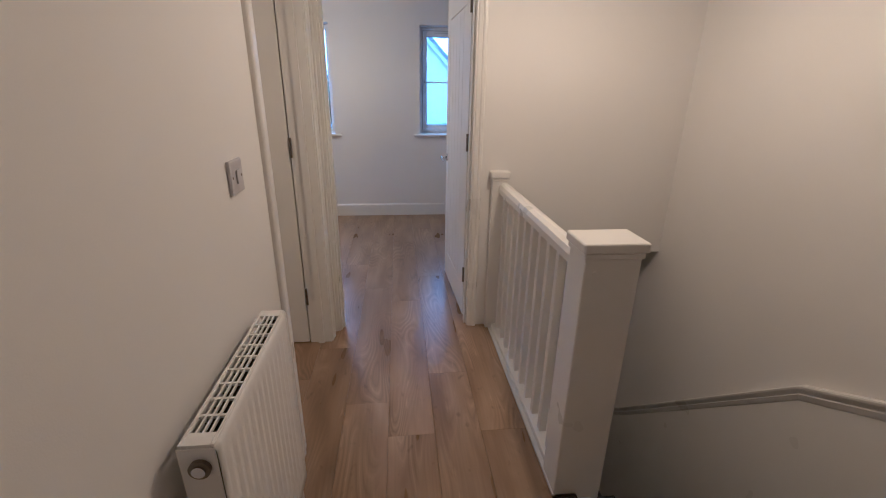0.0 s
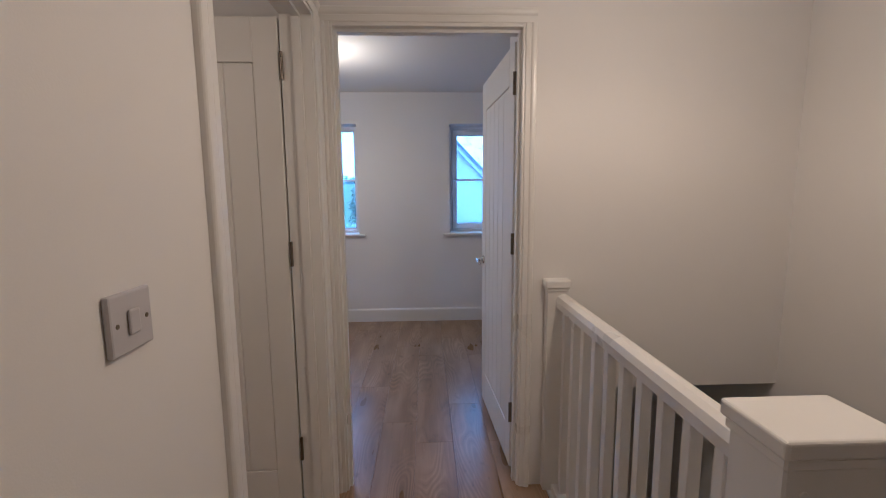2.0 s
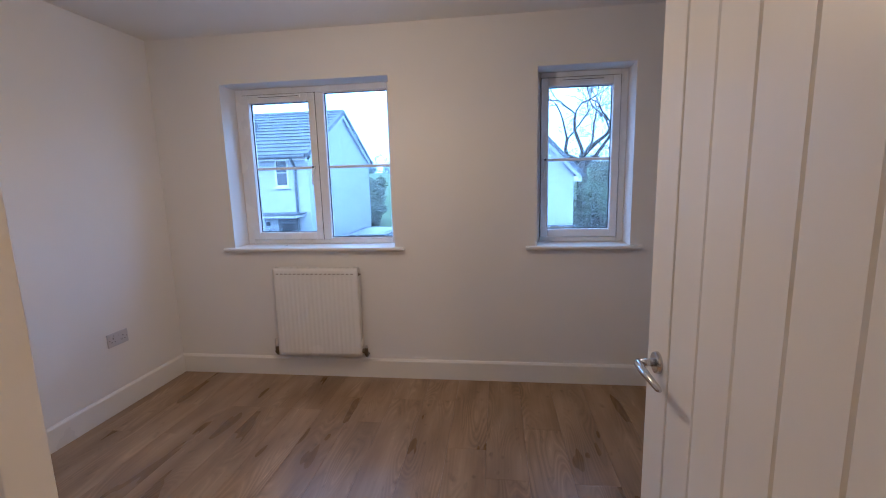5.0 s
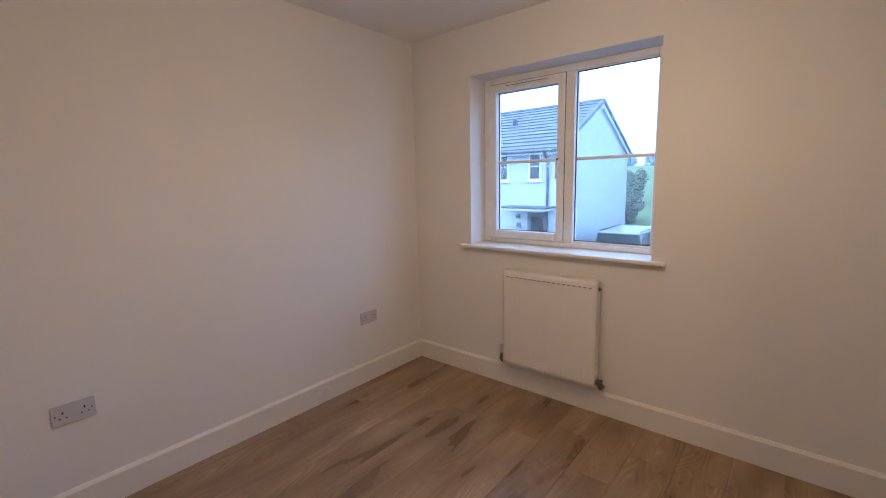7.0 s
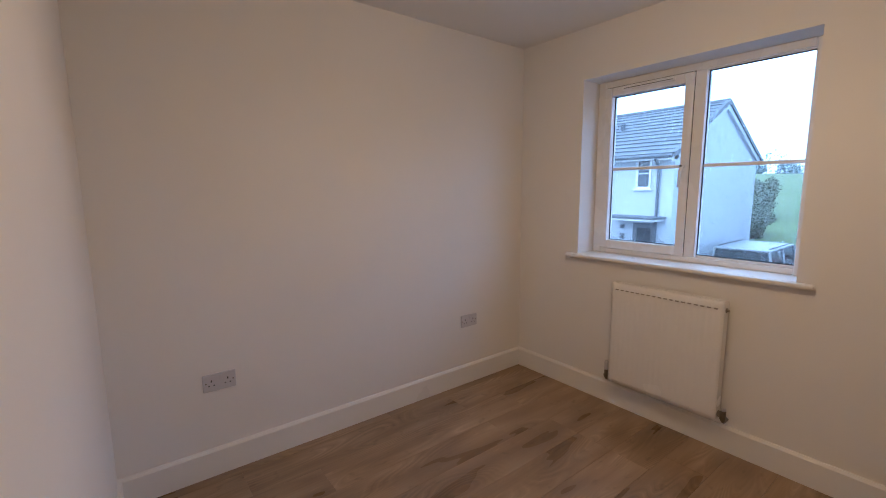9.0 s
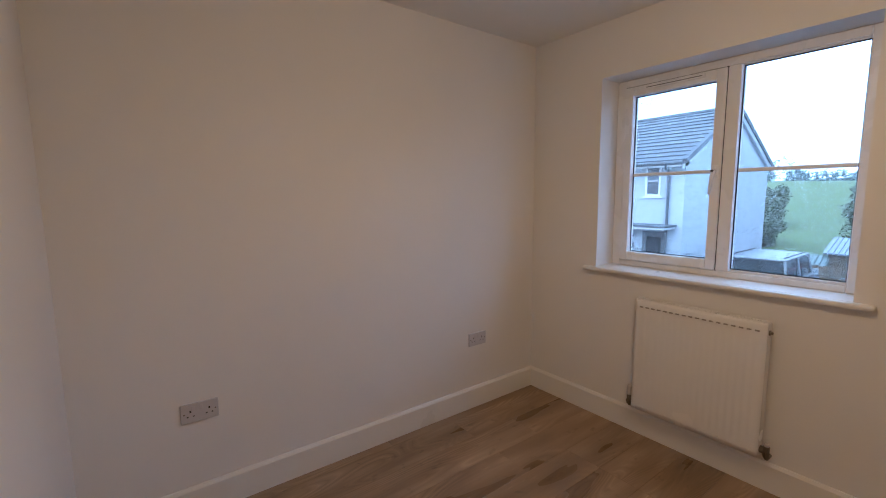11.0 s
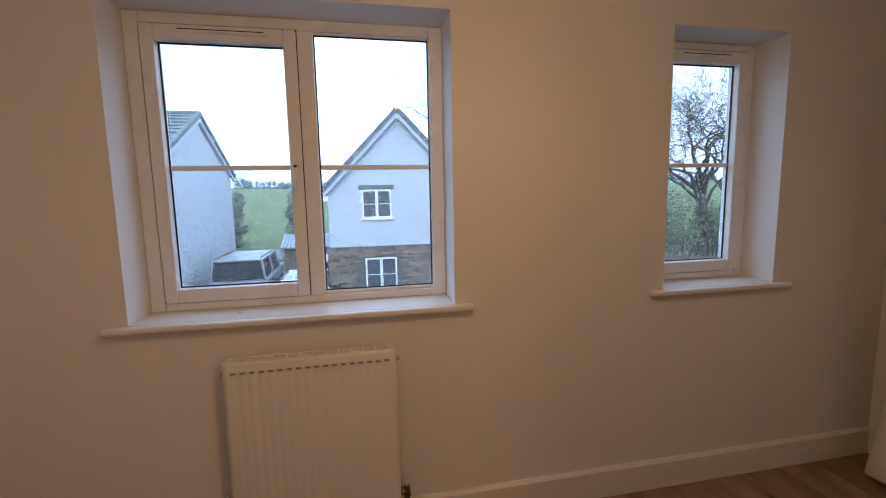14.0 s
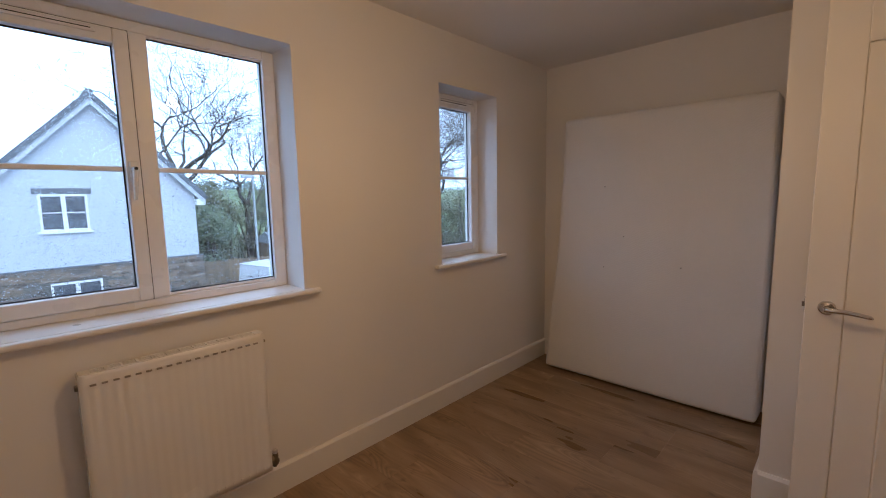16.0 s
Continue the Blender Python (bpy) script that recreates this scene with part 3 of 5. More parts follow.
def drops(name, x0, x1, z0, z1, y, count, parent, seed, low=0.0):
    """Rain on the outside of a pane: many small domed drops, some of them running into one another."""
    rng = random.Random(seed)
    verts, faces = [], []
    for _ in range(count):
        x, z = rng.uniform(x0, x1), z0 + (z1 - z0) * (rng.random() ** (1 + low))
        r = 0.0006 + 0.0016 * rng.random() ** 2
        s = rng.uniform(0.8, 1.5)
        k = len(verts)
        turn = rng.random()
        ring_at = [(math.cos(a + turn), math.sin(a + turn)) for a in (j * math.pi / 3 for j in range(6))]
        verts += [(x + r * c, y, z + r * s * d) for c, d in ring_at]
        verts += [(x + 0.62 * r * c, y + 0.24 * r, z + 0.62 * r * s * d) for c, d in ring_at]
        for j in range(6):
            i = (j + 1) % 6
            faces.append((k + j, k + 6 + j, k + 6 + i, k + i))
        faces.append(tuple(k + 11 - j for j in range(6)))
        faces.append(tuple(k + j for j in range(6)))
    mesh = bpy.data.meshes.new(name)
    mesh.from_pydata(verts, [], faces)
    mesh.materials.append(WATER)
    ob = tagged(new(name, mesh), "rain drops on the pane", kind="stuff")
    ob.parent = parent
    ob.visible_shadow = False


def pane(x0, x1, z0, z1, parent, seed, count):
    g = part("pane", box(x0 - 0.004, x1 + 0.004, FY + 0.030, FY + 0.034, z0 - 0.004, z1 + 0.004), GLASS, parent, "clear double-glazed pane")
    g.visible_shadow = False
    k = 0.005
    part("gasket", box(x0 - 0.001, x0 + k, FY + 0.024, FY + 0.029, z0, z1), RUBBER, parent)
    part("gasket", box(x1 - k, x1 + 0.001, FY + 0.024, FY + 0.029, z0, z1), RUBBER, parent)
    part("gasket", box(x0 + k, x1 - k, FY + 0.024, FY + 0.029, z1 - k, z1 + 0.001), RUBBER, parent)
    part("gasket", box(x0 + k, x1 - k, FY + 0.024, FY + 0.029, z0 - 0.001, z0 + k), RUBBER, parent)
    part("glazing_bar", box(x0 + k, x1 - k, FY + 0.018, FY + 0.0295, 1.508, 1.527, 0.003), UPVC, parent, "thin horizontal glazing bar")
    part("glazing_bar", box(x0, x1, FY + 0.035, FY + 0.046, 1.508, 1.527, 0.003), UPVC, parent, "thin horizontal glazing bar")
    drops("rain_drops", x0 + 0.004, x1 - 0.004, z0 + 0.01, z1, FY + 0.0342, count, g, seed, 0.6)


def casement_handle(parent, x, z, length):
    h = part("window_handle", box(x - 0.014, x + 0.014, FY - 0.022, FY - 0.012, z - 0.032, z + 0.032, 0.004, 2), UPVC, parent, "white locking window handle")
    part("lever", tube([(x, FY - 0.022, z), (x, FY - 0.045, z - 0.004), (x - 0.003, FY - 0.050, z - 0.03), (x - 0.010, FY - 0.050, z - length)], [0.011, 0.011, 0.009, 0.006], 10), UPVC, h, smooth=True)
    part("keyhole", tube([(x, FY - 0.050, z + 0.002), (x, FY - 0.058, z + 0.002)], 0.0062, 12), DARK, h, "dark key hole")


def window_unit(name, hole, casement, fixed, hinge_right, seed, label):
    x0, x1, z0, z1 = hole[0], hole[1], 0.957, hole[3]
    w = tagged(new(name), label, "window", kind="structure")
    c0, c1, cz0, cz1 = casement
    y1 = FY + 0.065
    ring(x0, x1, z0, z1, 0.06, FY, y1, 0.004, w, "window_frame", UPVC, (c0 - x0, (x1 - c1) if fixed is None else (x1 - fixed[1]), cz0 - z0, z1 - cz1))
    # opening casement, proud of the frame
    sash = part("sash", box(c0 + 0.002, c0 + 0.05, FY - 0.012, y1 - 0.01, cz0 + 0.002, cz1 - 0.002, 0.005, 2), UPVC, w, "white opening casement")
    part("sash_rail", box(c1 - 0.05, c1 - 0.002, FY - 0.012, y1 - 0.01, cz0 + 0.002, cz1 - 0.002, 0.005, 2), UPVC, sash)
    part("sash_rail", box(c0 + 0.05, c1 - 0.05, FY - 0.012, y1 - 0.01, cz0 + 0.002, cz0 + 0.056, 0.005, 2), UPVC, sash)
    part("sash_rail", box(c0 + 0.05, c1 - 0.05, FY - 0.012, y1 - 0.01, cz1 - 0.058, cz1 - 0.002, 0.005, 2), UPVC, sash)
    part("seal", box(c0 - 0.001, c0 + 0.002, FY - 0.0015, FY + 0.02, cz0, cz1), RUBBER, w)
    part("seal", box(c1 - 0.002, c1 + 0.001, FY - 0.0015, FY + 0.02, cz0, cz1), RUBBER, w)
    part("seal", box(c0, c1, FY - 0.0015, FY + 0.02, cz1 - 0.002, cz1 + 0.001), RUBBER, w)
    pane(c0 + 0.05, c1 - 0.05, cz0 + 0.056, cz1 - 0.058, w, seed, 15000)
    if fixed:
        part("mullion", box(c1, fixed[0], FY - 0.003, y1, cz0, cz1, 0.005, 2), UPVC, w, "white mullion")
        part("bead", box(fixed[0], fixed[1], FY + 0.012, FY + 0.029, cz0, cz0 + 0.012, 0.003), UPVC, w)
        part("bead", box(fixed[0], fixed[1], FY + 0.012, FY + 0.029, cz1 - 0.006, cz1, 0.002), UPVC, w)
        pane(fixed[0], fixed[1], cz0 + 0.012, cz1 - 0.006, w, seed + 1, 15000)
    vent = part("trickle_vent", box(c0 + 0.12, c1 - 0.1, FY - 0.024, FY - 0.012, cz1 - 0.033, cz1 - 0.012, 0.004, 2), UPVC, w, "white trickle vent on the head of the casement")
    part("slot", box(c0 + 0.135, c1 - 0.115, FY - 0.0255, FY - 0.0238, cz1 - 0.024, cz1 - 0.021), DARK, vent)
    if hinge_right:
        casement_handle(w, c0 + 0.026, 1.515, 0.12)
    else:
        casement_handle(w, c1 - 0.026, 1.515, 0.12)
    # outer cill and weathering
    part("outer_sill", box(x0 - 0.03, x1 + 0.03, y1 - 0.01, YF + 0.36, z0 - 0.05, z0 - 0.018, 0.004), UPVC, w, "white outer sill")
    # inner board with a rounded nose
    board = part("window_sill", box(x0 - 0.072, x1 + 0.072, YF - 0.042, YF - 0.0005, 0.9325, 0.957, 0.010, 3), GLOSS, w, "white painted window board with a rounded nose")
    part("board_back", box(x0 + 0.001, x1 - 0.001, YF - 0.004, FY + 0.01, 0.9335, 0.9568), GLOSS, board)
    return w


window_unit("window_1", W1, (-1.388, -0.838, 0.990, 2.040), (-0.777, -0.317), False, 3, "white plastic casement window, rain-spotted, with a fixed light beside it")
window_unit("window_2", W2, (0.735, 1.245, 0.990, 2.048), None, True, 9, "narrow white plastic casement window, rain-spotted")


# ---------------- radiators ----------------
def radiator(name, place, turn, length, height, depth, label, welds=True):
    """A ribbed panel radiator. It runs along its own x from 0, its back at y = 0 and its front at -depth, its foot at z = 0."""
    r = thing(name, place, label, "radiator", turn=turn)
    # pressed front: shallow ribs between a flat head and foot band
    n = max(6, int(length / 0.0335))
    pitch = (length - 0.04) / n
    for y_out, nm in ((-depth, "front_panel"), (-0.012, "back_panel")):
        bm = bmesh.new()
        s = 1 if nm == "front_panel" else -1
        xs = [(0.0, 0.0), (0.02, 0.0)]
        for k in range(n):
            a = 0.02 + k * pitch
            xs += [(a + pitch * 0.15, 0.0), (a + pitch * 0.36, 0.0022), (a + pitch * 0.64, 0.0022), (a + pitch * 0.85, 0.0)]
        xs += [(length - 0.02, 0.0), (length, 0.0)]
        zs = [(0.0, 0.0), (0.03, 0.0), (0.052, 1.0), (height - 0.065, 1.0), (height - 0.043, 0.0), (height - 0.014, 0.0), (height - 0.004, -0.6), (height, -1.4)]
        grid = [[bm.verts.new((x, y_out + s * (0.0055 - d * kk if kk >= 0 else 0.0055 - 0.0055 * kk), z)) for x, d in xs] for z, kk in zs]
        for g0, g1 in zip(grid, grid[1:]):
            for k in range(len(xs) - 1):
                bm.faces.new((g0[k], g0[k + 1], g1[k + 1], g1[k]))
        p = part(nm, bm, RADIATOR, r, smooth=True)
        mod = p.modifiers.new("thickness", "SOLIDIFY")
        mod.thickness, mod.offset = 0.0015, 0
        if nm == "front_panel" and welds:
            for k in range(n):
                x = 0.02 + (k + 0.5) * pitch
                # grey strip that paints the shadow of the pressed slot over each rib
                part("weld_dimple", box(x - pitch * 0.27, x + pitch * 0.27, y_out - 0.0006, y_out + 0.006, height - 0.041, height - 0.035), DASH, p)
                part("weld_dimple", tube([(x, y_out + 0.006, 0.024), (x, y_out + 0.003, 0.024)], [0.006, 0.004], 8), RADIATOR, p)
    # side covers
    for a, b in ((-0.0015, 0.0015), (length - 0.0015, length + 0.0015)):
        part("side_cover", box(a, b, -depth + 0.008, -0.004, 0.012, height - 0.004, 0.001), RADIATOR, r)
    # top grille: a frame with bars across, dark gaps between
    y0, y1, zt = -depth + 0.010, -0.006, height
    g = part("top_grille", box(0.002, length - 0.002, y0, y0 + 0.007, zt - 0.006, zt + 0.002, 0.001), RADIATOR, r, "white slotted top grille")
    part("grille_bar", box(0.002, length - 0.002, y1 - 0.007, y1, zt - 0.006, zt + 0.002, 0.001), RADIATOR, g)
    rows = 4 if depth > 0.075 else 3
    gap = (y1 - y0 - 0.014) / rows
    for k in range(1, rows):
        part("grille_bar", box(0.03, length - 0.03, y0 + 0.007 + k * gap - 0.0018, y0 + 0.007 + k * gap + 0.0018, zt - 0.005, zt + 0.001), RADIATOR, g)
    m = max(4, int(length / 0.05))
    for k in range(m + 1):
        x = 0.03 + (length - 0.06) * k / m
        part("grille_bar", box(x - 0.003, x + 0.003, y0 + 0.007, y1 - 0.007, zt - 0.0055, zt + 0.0014), RADIATOR, g)
    for a, b in ((0.002, 0.028), (length - 0.028, length - 0.002)):
        part("grille_end", box(a, b, y0 + 0.007, y1 - 0.007, zt - 0.006, zt + 0.0018), RADIATOR, g)
    # convector fins below the grille
    bm = bmesh.new()
    for k in range(int(length / 0.022)):
        x = 0.015 + 0.022 * k
        if x < length - 0.01:
            box(x, x + 0.0012, -depth + 0.016, -0.018, 0.05, height - 0.02, bm=bm)
    part("convector", bm, FIN, r, kind="stuff")
    # brackets to the wall
    for x in (0.12, length - 0.12):
        part("bracket", box(x - 0.015, x + 0.015, -0.006, 0.026, 0.1, height - 0.1), RADIATOR, r)
    return r


def valve(parent, x, y, head):
    """A radiator valve on a short tail, with its pipe down to the floor."""
    v = part("valve", tube([(x, y, 0.004), (x, y, 0.058)], [0.0125, 0.0125], 14), STEEL, parent, "chrome radiator valve")
    part("nut", tube([(x, y, 0.012), (x, y, 0.026)], 0.016, 6), STEEL, v)
    inward = 1 if x < 0.1 else -1
    part("union", tube([(x, y, 0.035), (x + inward * 0.034, y, 0.035)], [0.012, 0.012], 12), STEEL, v)
    part("union_nut", tube([(x + inward * 0.012, y, 0.035), (x + inward * 0.026, y, 0.035)], 0.016, 6), STEEL, v)
    if head:
        part("valve_cap", tube([(x, y, 0.058), (x, y, 0.066), (x, y, 0.108), (x, y, 0.114)], [0.013, 0.0155, 0.014, 0.010], 16), PLASTIC, v, "white plastic valve cap")
    else:
        part("valve_cap", tube([(x, y, 0.058), (x, y, 0.07), (x, y, 0.074)], [0.011, 0.012, 0.008], 14), PLASTIC, v)


RZ = 0.185
rad = radiator("radiator", (-1.125, YF - 0.028, RZ), 0, 0.612, 0.635, 0.068, "white ribbed panel radiator under the window")
valve(rad, -0.028, -0.035, True)
valve(rad, 0.640, -0.035, False)
for x in (-0.028, 0.640):
    part("pipe", tube([(x, -0.035, 0.008), (x, -0.032, -0.004), (x, -0.020, -0.010), (x, 0.027, -0.010)], 0.0075, 12), STEEL, rad, "short metal pipe into the wall", smooth=True)
part("air_bleed", tube([(0.612, -0.035, 0.59), (0.628, -0.035, 0.59)], 0.006, 6), STEEL, rad)
part("blanking_plug", tube([(0.610, -0.035, 0.59), (0.618, -0.035, 0.59)], 0.012, 12), STEEL, rad)

part("blanking_plug", tube([(0.002, -0.035, 0.59), (-0.010, -0.035, 0.59)], [0.012, 0.010], 12), STEEL, rad)

rad2 = radiator("landing_radiator", (LX + 0.026, 0.845, 0.21), 90, 0.495, 0.62, 0.078, "white ribbed panel radiator on the landing wall with a slotted top", False)
part("blanking_plug", tube([(-0.001, -0.040, 0.575), (-0.010, -0.040, 0.575)], 0.019, 20), STEEL, rad2, "round steel end plug")
part("plug_hub", tube([(-0.010, -0.040, 0.575), (-0.014, -0.040, 0.575)], 0.012, 16), CHROME, rad2)
valve(rad2, 0.522, -0.040, True)
part("pipe", tube([(0.522, -0.040, 0.006), (0.522, -0.040, -0.21)], 0.0075, 12), GLOSS, rad2, "white painted pipe", smooth=True)
valve(rad2, -0.028, -0.040, False)
part("pipe", tube([(-0.028, -0.040, 0.006), (-0.028, -0.040, -0.21)], 0.0075, 12), GLOSS, rad2, "white painted pipe", smooth=True)


# ---------------- electrical fittings ----------------
def socket(place):
    """A double wall socket on the wall x = XL, looking along +x."""
    s = thing("double_socket", place, "white plastic double socket low on the wall", "socket", "double sockets")
    part("faceplate", box(0, 0.009, -0.073, 0.073, -0.043, 0.043, 0.003, 2), PLASTIC, s)
    for c in (-0.036, 0.036):
        part("switch", box(0.009, 0.012, c - 0.016 + (0.02 if c < 0 else -0.02), c - 0.004 + (0.02 if c < 0 else -0.02), 0.012, 0.032, 0.001), PLASTIC, s)
        part("pin_hole", box(0.0088, 0.0094, c - 0.003, c + 0.003, 0.004, 0.014), DARK, s)
        part("pin_hole", box(0.0088, 0.0094, c - 0.0145, c - 0.008, -0.016, -0.011), DARK, s)
        part("pin_hole", box(0.0088, 0.0094, c + 0.008, c + 0.0145, -0.016, -0.011), DARK, s)
    for c in (-0.060, 0.060):
        part("screw", tube([(0.009, c, 0), (0.0096, c, 0)], 0.0035, 10), STEEL, s)
    return s


socket((XL, 4.775, 0.463))
socket((XL, 3.165, 0.475))

sw = thing("light_switch", (LX, 1.378, 1.203), "white plastic light switch beside the side doorway", "light switch")
part("faceplate", box(0, 0.010, -0.043, 0.043, -0.043, 0.043, 0.0035, 2), PLASTIC, sw)
part("rocker", box(0.010, 0.015, -0.011, 0.011, -0.018, 0.018, 0.003, 2), PLASTIC, sw)
for c in (-0.030, 0.030):
    part("screw", tube([(0.010, c, 0), (0.0106, c, 0)], 0.0035, 10), STEEL, sw)


def pendant(name, place, label):
    """A ceiling rose, a flex, a lamp holder and a lit bare bulb; place is the bottom of the holder."""
    p = thing(name, (place[0], place[1], ZC), label, "pendant light")
    drop = ZC - place[2]
    part("ceiling_rose", tube([(0, 0, 0), (0, 0, -0.006), (0, 0, -0.020), (0, 0, -0.030), (0, 0, -0.034)], [0.042, 0.043, 0.040, 0.022, 0.006], 24), PLASTIC, p, smooth=True)
    part("flex", tube([(0, 0, -0.03), (0, 0, -drop + 0.055)], 0.0035, 8), PLASTIC, p, smooth=True)
    part("lamp_holder", tube([(0, 0, -drop + 0.06), (0, 0, -drop + 0.052), (0, 0, -drop + 0.02), (0, 0, -drop)], [0.008, 0.014, 0.017, 0.019], 16), PLASTIC, p, smooth=True)
    prof = [(0.013, 0.0), (0.014, -0.018), (0.022, -0.038), (0.029, -0.058), (0.030, -0.072), (0.024, -0.090), (0.012, -0.100), (0.002, -0.103)]
    b = part("bulb", tube([(0, 0, -drop + z) for _, z in prof], [q for q, _ in prof], 20), BULB, p, "lit warm white bulb", smooth=True)
    b.visible_shadow = False
    return p


pendant("pendant_light", PENDANT, "bare lit bulb on a white ceiling pendant in the bedroom")
pendant("side_room_pendant_light", (-1.1, 1.3, 2.075), "bare lit bulb on a white ceiling pendant in the side room")
pendant("landing_pendant_light", LANDING_LAMP, "bare lit bulb on a white ceiling pendant over the landing")


# ---------------- mattress leaning on the wall ----------------
def mattress():
    """A bare double mattress on its short edge, leaning back against the wall, with soft rounded edges and a slight sag."""
    w, h, t = 1.41, 1.935, 0.185
    m = thing("mattress", (1.705, 4.45, 0.0), "bare white double mattress leaning upright against the wall", "mattress")
    nu, nv = 28, 36

    def edge(a, span, r):
        d = min(a, span - a)
        return 1.0 if d >= r else math.sqrt(max(0.0, 1 - ((r - d) / r) ** 2))

    def place(u, v, side):
        """u across (0..w), v up (0..h), side 0 front, 1 back."""
        r = 0.026
        s = min(edge(u, w, r), edge(v, h, r))
        mid = t / 2
        off = mid + (-1 if side == 0 else 1) * mid * (0.55 + 0.45 * s)
        k = v / h
        y = w / 2 - u
        if y > 0:
            y -= 0.14 * k * (y / (w / 2))
        c = 0.05
        du, dv = min(u, w - u), min(v, h - v)
        if du < c and dv < c:
            q = math.hypot(c - du, c - dv)
            if q > c:
                f = (c - c * (c - du) / q, c - c * (c - dv) / q)
                y = y + (du - f[0]) * (1 if u < w / 2 else -1) * 1.0
                v = v + (f[1] - dv) * (1 if v < h / 2 else -1)
        lean = 0.035 * k + 0.030 * math.sin(math.pi * k) * (1 if side == 0 else 0.6)
        wave = 0.006 * math.sin(5 * u + 2 * v) + 0.004 * math.sin(9 * v - 3 * u)
        if side == 0:
            v += 0.012 * (1 - k) ** 4
        return (off + lean + (wave * s if side == 0 else 0), y, v)

    us = [0, 0.004, 0.012, 0.025, 0.045] + [0.045 + (w - 0.09) * i / nu for i in range(1, nu)] + [w - 0.045, w - 0.025, w - 0.012, w - 0.004, w]
    vs = [0, 0.004, 0.012, 0.025, 0.045] + [0.045 + (h - 0.09) * i / nv for i in range(1, nv)] + [h - 0.045, h - 0.025, h - 0.012, h - 0.004, h]
    for side, nm in ((0, "top_cover"), (1, "underside")):
        bm = bmesh.new()
        g = [[bm.verts.new(place(u, v, side)) for u in us] for v in vs]
        for a, b in zip(g, g[1:]):
            for k in range(len(us) - 1):
                bm.faces.new((a[k], a[k + 1], b[k + 1], b[k]))
        part(nm, bm, TICKING, m, smooth=True)
    bm = bmesh.new()
    loop = [(u, 0) for u in us] + [(w, v) for v in vs[1:]] + [(u, h) for u in us[-2::-1]] + [(0, v) for v in vs[-2:0:-1]]
    f = [bm.verts.new(place(u, v, 0)) for u, v in loop]
    b = [bm.verts.new(place(u, v, 1)) for u, v in loop]
    for k in range(len(loop)):
        q = (k + 1) % len(loop)
        bm.faces.new((f[k], f[q], b[q], b[k]))
    for u, v in ((0.408, 1.436), (0.576, 1.087), (0.432, 0.860), (0.959, 0.901)):
        x, y, z = place(u, v, 0)
        part("stitch", tube([(x - 0.0015, y, z), (x + 0.004, y, z)], [0.0035, 0.0045], 8), FIN, m, "small dark stitch hole")
    part("side_band", bm, PIPING, m, "slightly greyer side band", smooth=True)


mattress()


# ---------------- balustrade and stairs ----------------
def balustrade():
    b = thing("balustrade", (1.045, 1.5, 0), "white painted landing balustrade with square spindles", "balustrade")
    # own frame: x across, y along from the near newel
    n = part("newel_post", box(-0.045, 0.135, -0.13, -0.005, -0.28, 0.955, 0.004), GLOSS, b, "broad white newel post with a flat cap")
    part("newel_cap", box(-0.058, 0.150, -0.143, 0.008, 0.967, 1.000, 0.007, 3), GLOSS, n)
    part("newel_neck", box(-0.051, 0.142, -0.136, 0.001, 0.946, 0.968, 0.004), GLOSS, n)
    part("screw_cap", tube([(-0.011, -0.1295, 0.901), (-0.011, -0.1325, 0.901)], [0.008, 0.0065], 14), GLOSS, n, "small round white screw cap")
    h = part("half_newel", box(-0.072, 0.018, 1.085, 1.129, 0.0, 0.955, 0.003), GLOSS, b, "slim white half newel on the wall")
    part("half_newel_cap", box(-0.084, 0.029, 1.068, 1.129, 0.962, 1.000, 0.008, 3), GLOSS, h)
    part("half_newel_neck", box(-0.077, 0.023, 1.077, 1.129, 0.948, 0.963, 0.003), GLOSS, h)
    o = [(-0.033, 0.905), (-0.030, 0.875), (-0.017, 0.866), (0.017, 0.866), (0.030, 0.875), (0.033, 0.905), (0.026, 0.925), (0.010, 0.934), (-0.010, 0.934), (-0.026, 0.925)]
    part("handrail", prism(o, "y", -0.005, 1.085), GLOSS, b, "white moulded handrail")
    part("base_rail", box(-0.035, 0.035, -0.005, 1.085, 0.0, 0.035, 0.006, 2), GLOSS, b, "white base rail")
    k, count = 0, 10
    for k in range(count):
        y = 1.08 * (k + 0.5) / count
        part("spindle", box(-0.016, 0.016, y - 0.016, y + 0.016, 0.034, 0.868, 0.002), GLOSS, b)
    return b


balustrade()
structure("landing_nosing", box(0.995, 1.092, 1.37, LY, -0.24, -0.001, 0.002), GLOSS, "white apron along the edge of the landing", "apron")


def stairs():
    rise, going, n = 0.19, 0.222, 12
    s = thing("staircase", (1.15, 0.75, 0), "grey carpeted staircase going down from the landing", "staircase")
    for k in range(n):
        z = -rise * (k + 1)
        y = going * k
        if 0.75 + y + going > BY - 0.1:
            break
        part("tread", box(0.0, SX - 1.15 - 0.022, y - 0.0, y + going + 0.02, z - 0.03, z, 0.006, 2), CARPET, s)
        part("riser", box(0.0, SX - 1.15 - 0.022, y, y + 0.012, z + 0.002, z + rise - 0.032), CARPET, s)


stairs()
# string board on the stairwell wall, with a moulded top edge
STRING = [(3.4, -1.40), (2.66, -0.77), (1.52, 0.31), (1.20, 0.475), (0.75, 0.50), (0.75, -0.6), (1.5, -0.6), (3.4, -2.4)]
structure("stair_string", prism([(p[0], p[1] - 0.07) for p in STRING], "x", SX - 0.006, SX), GLOSS, "white string board following the stairs", "stair string")


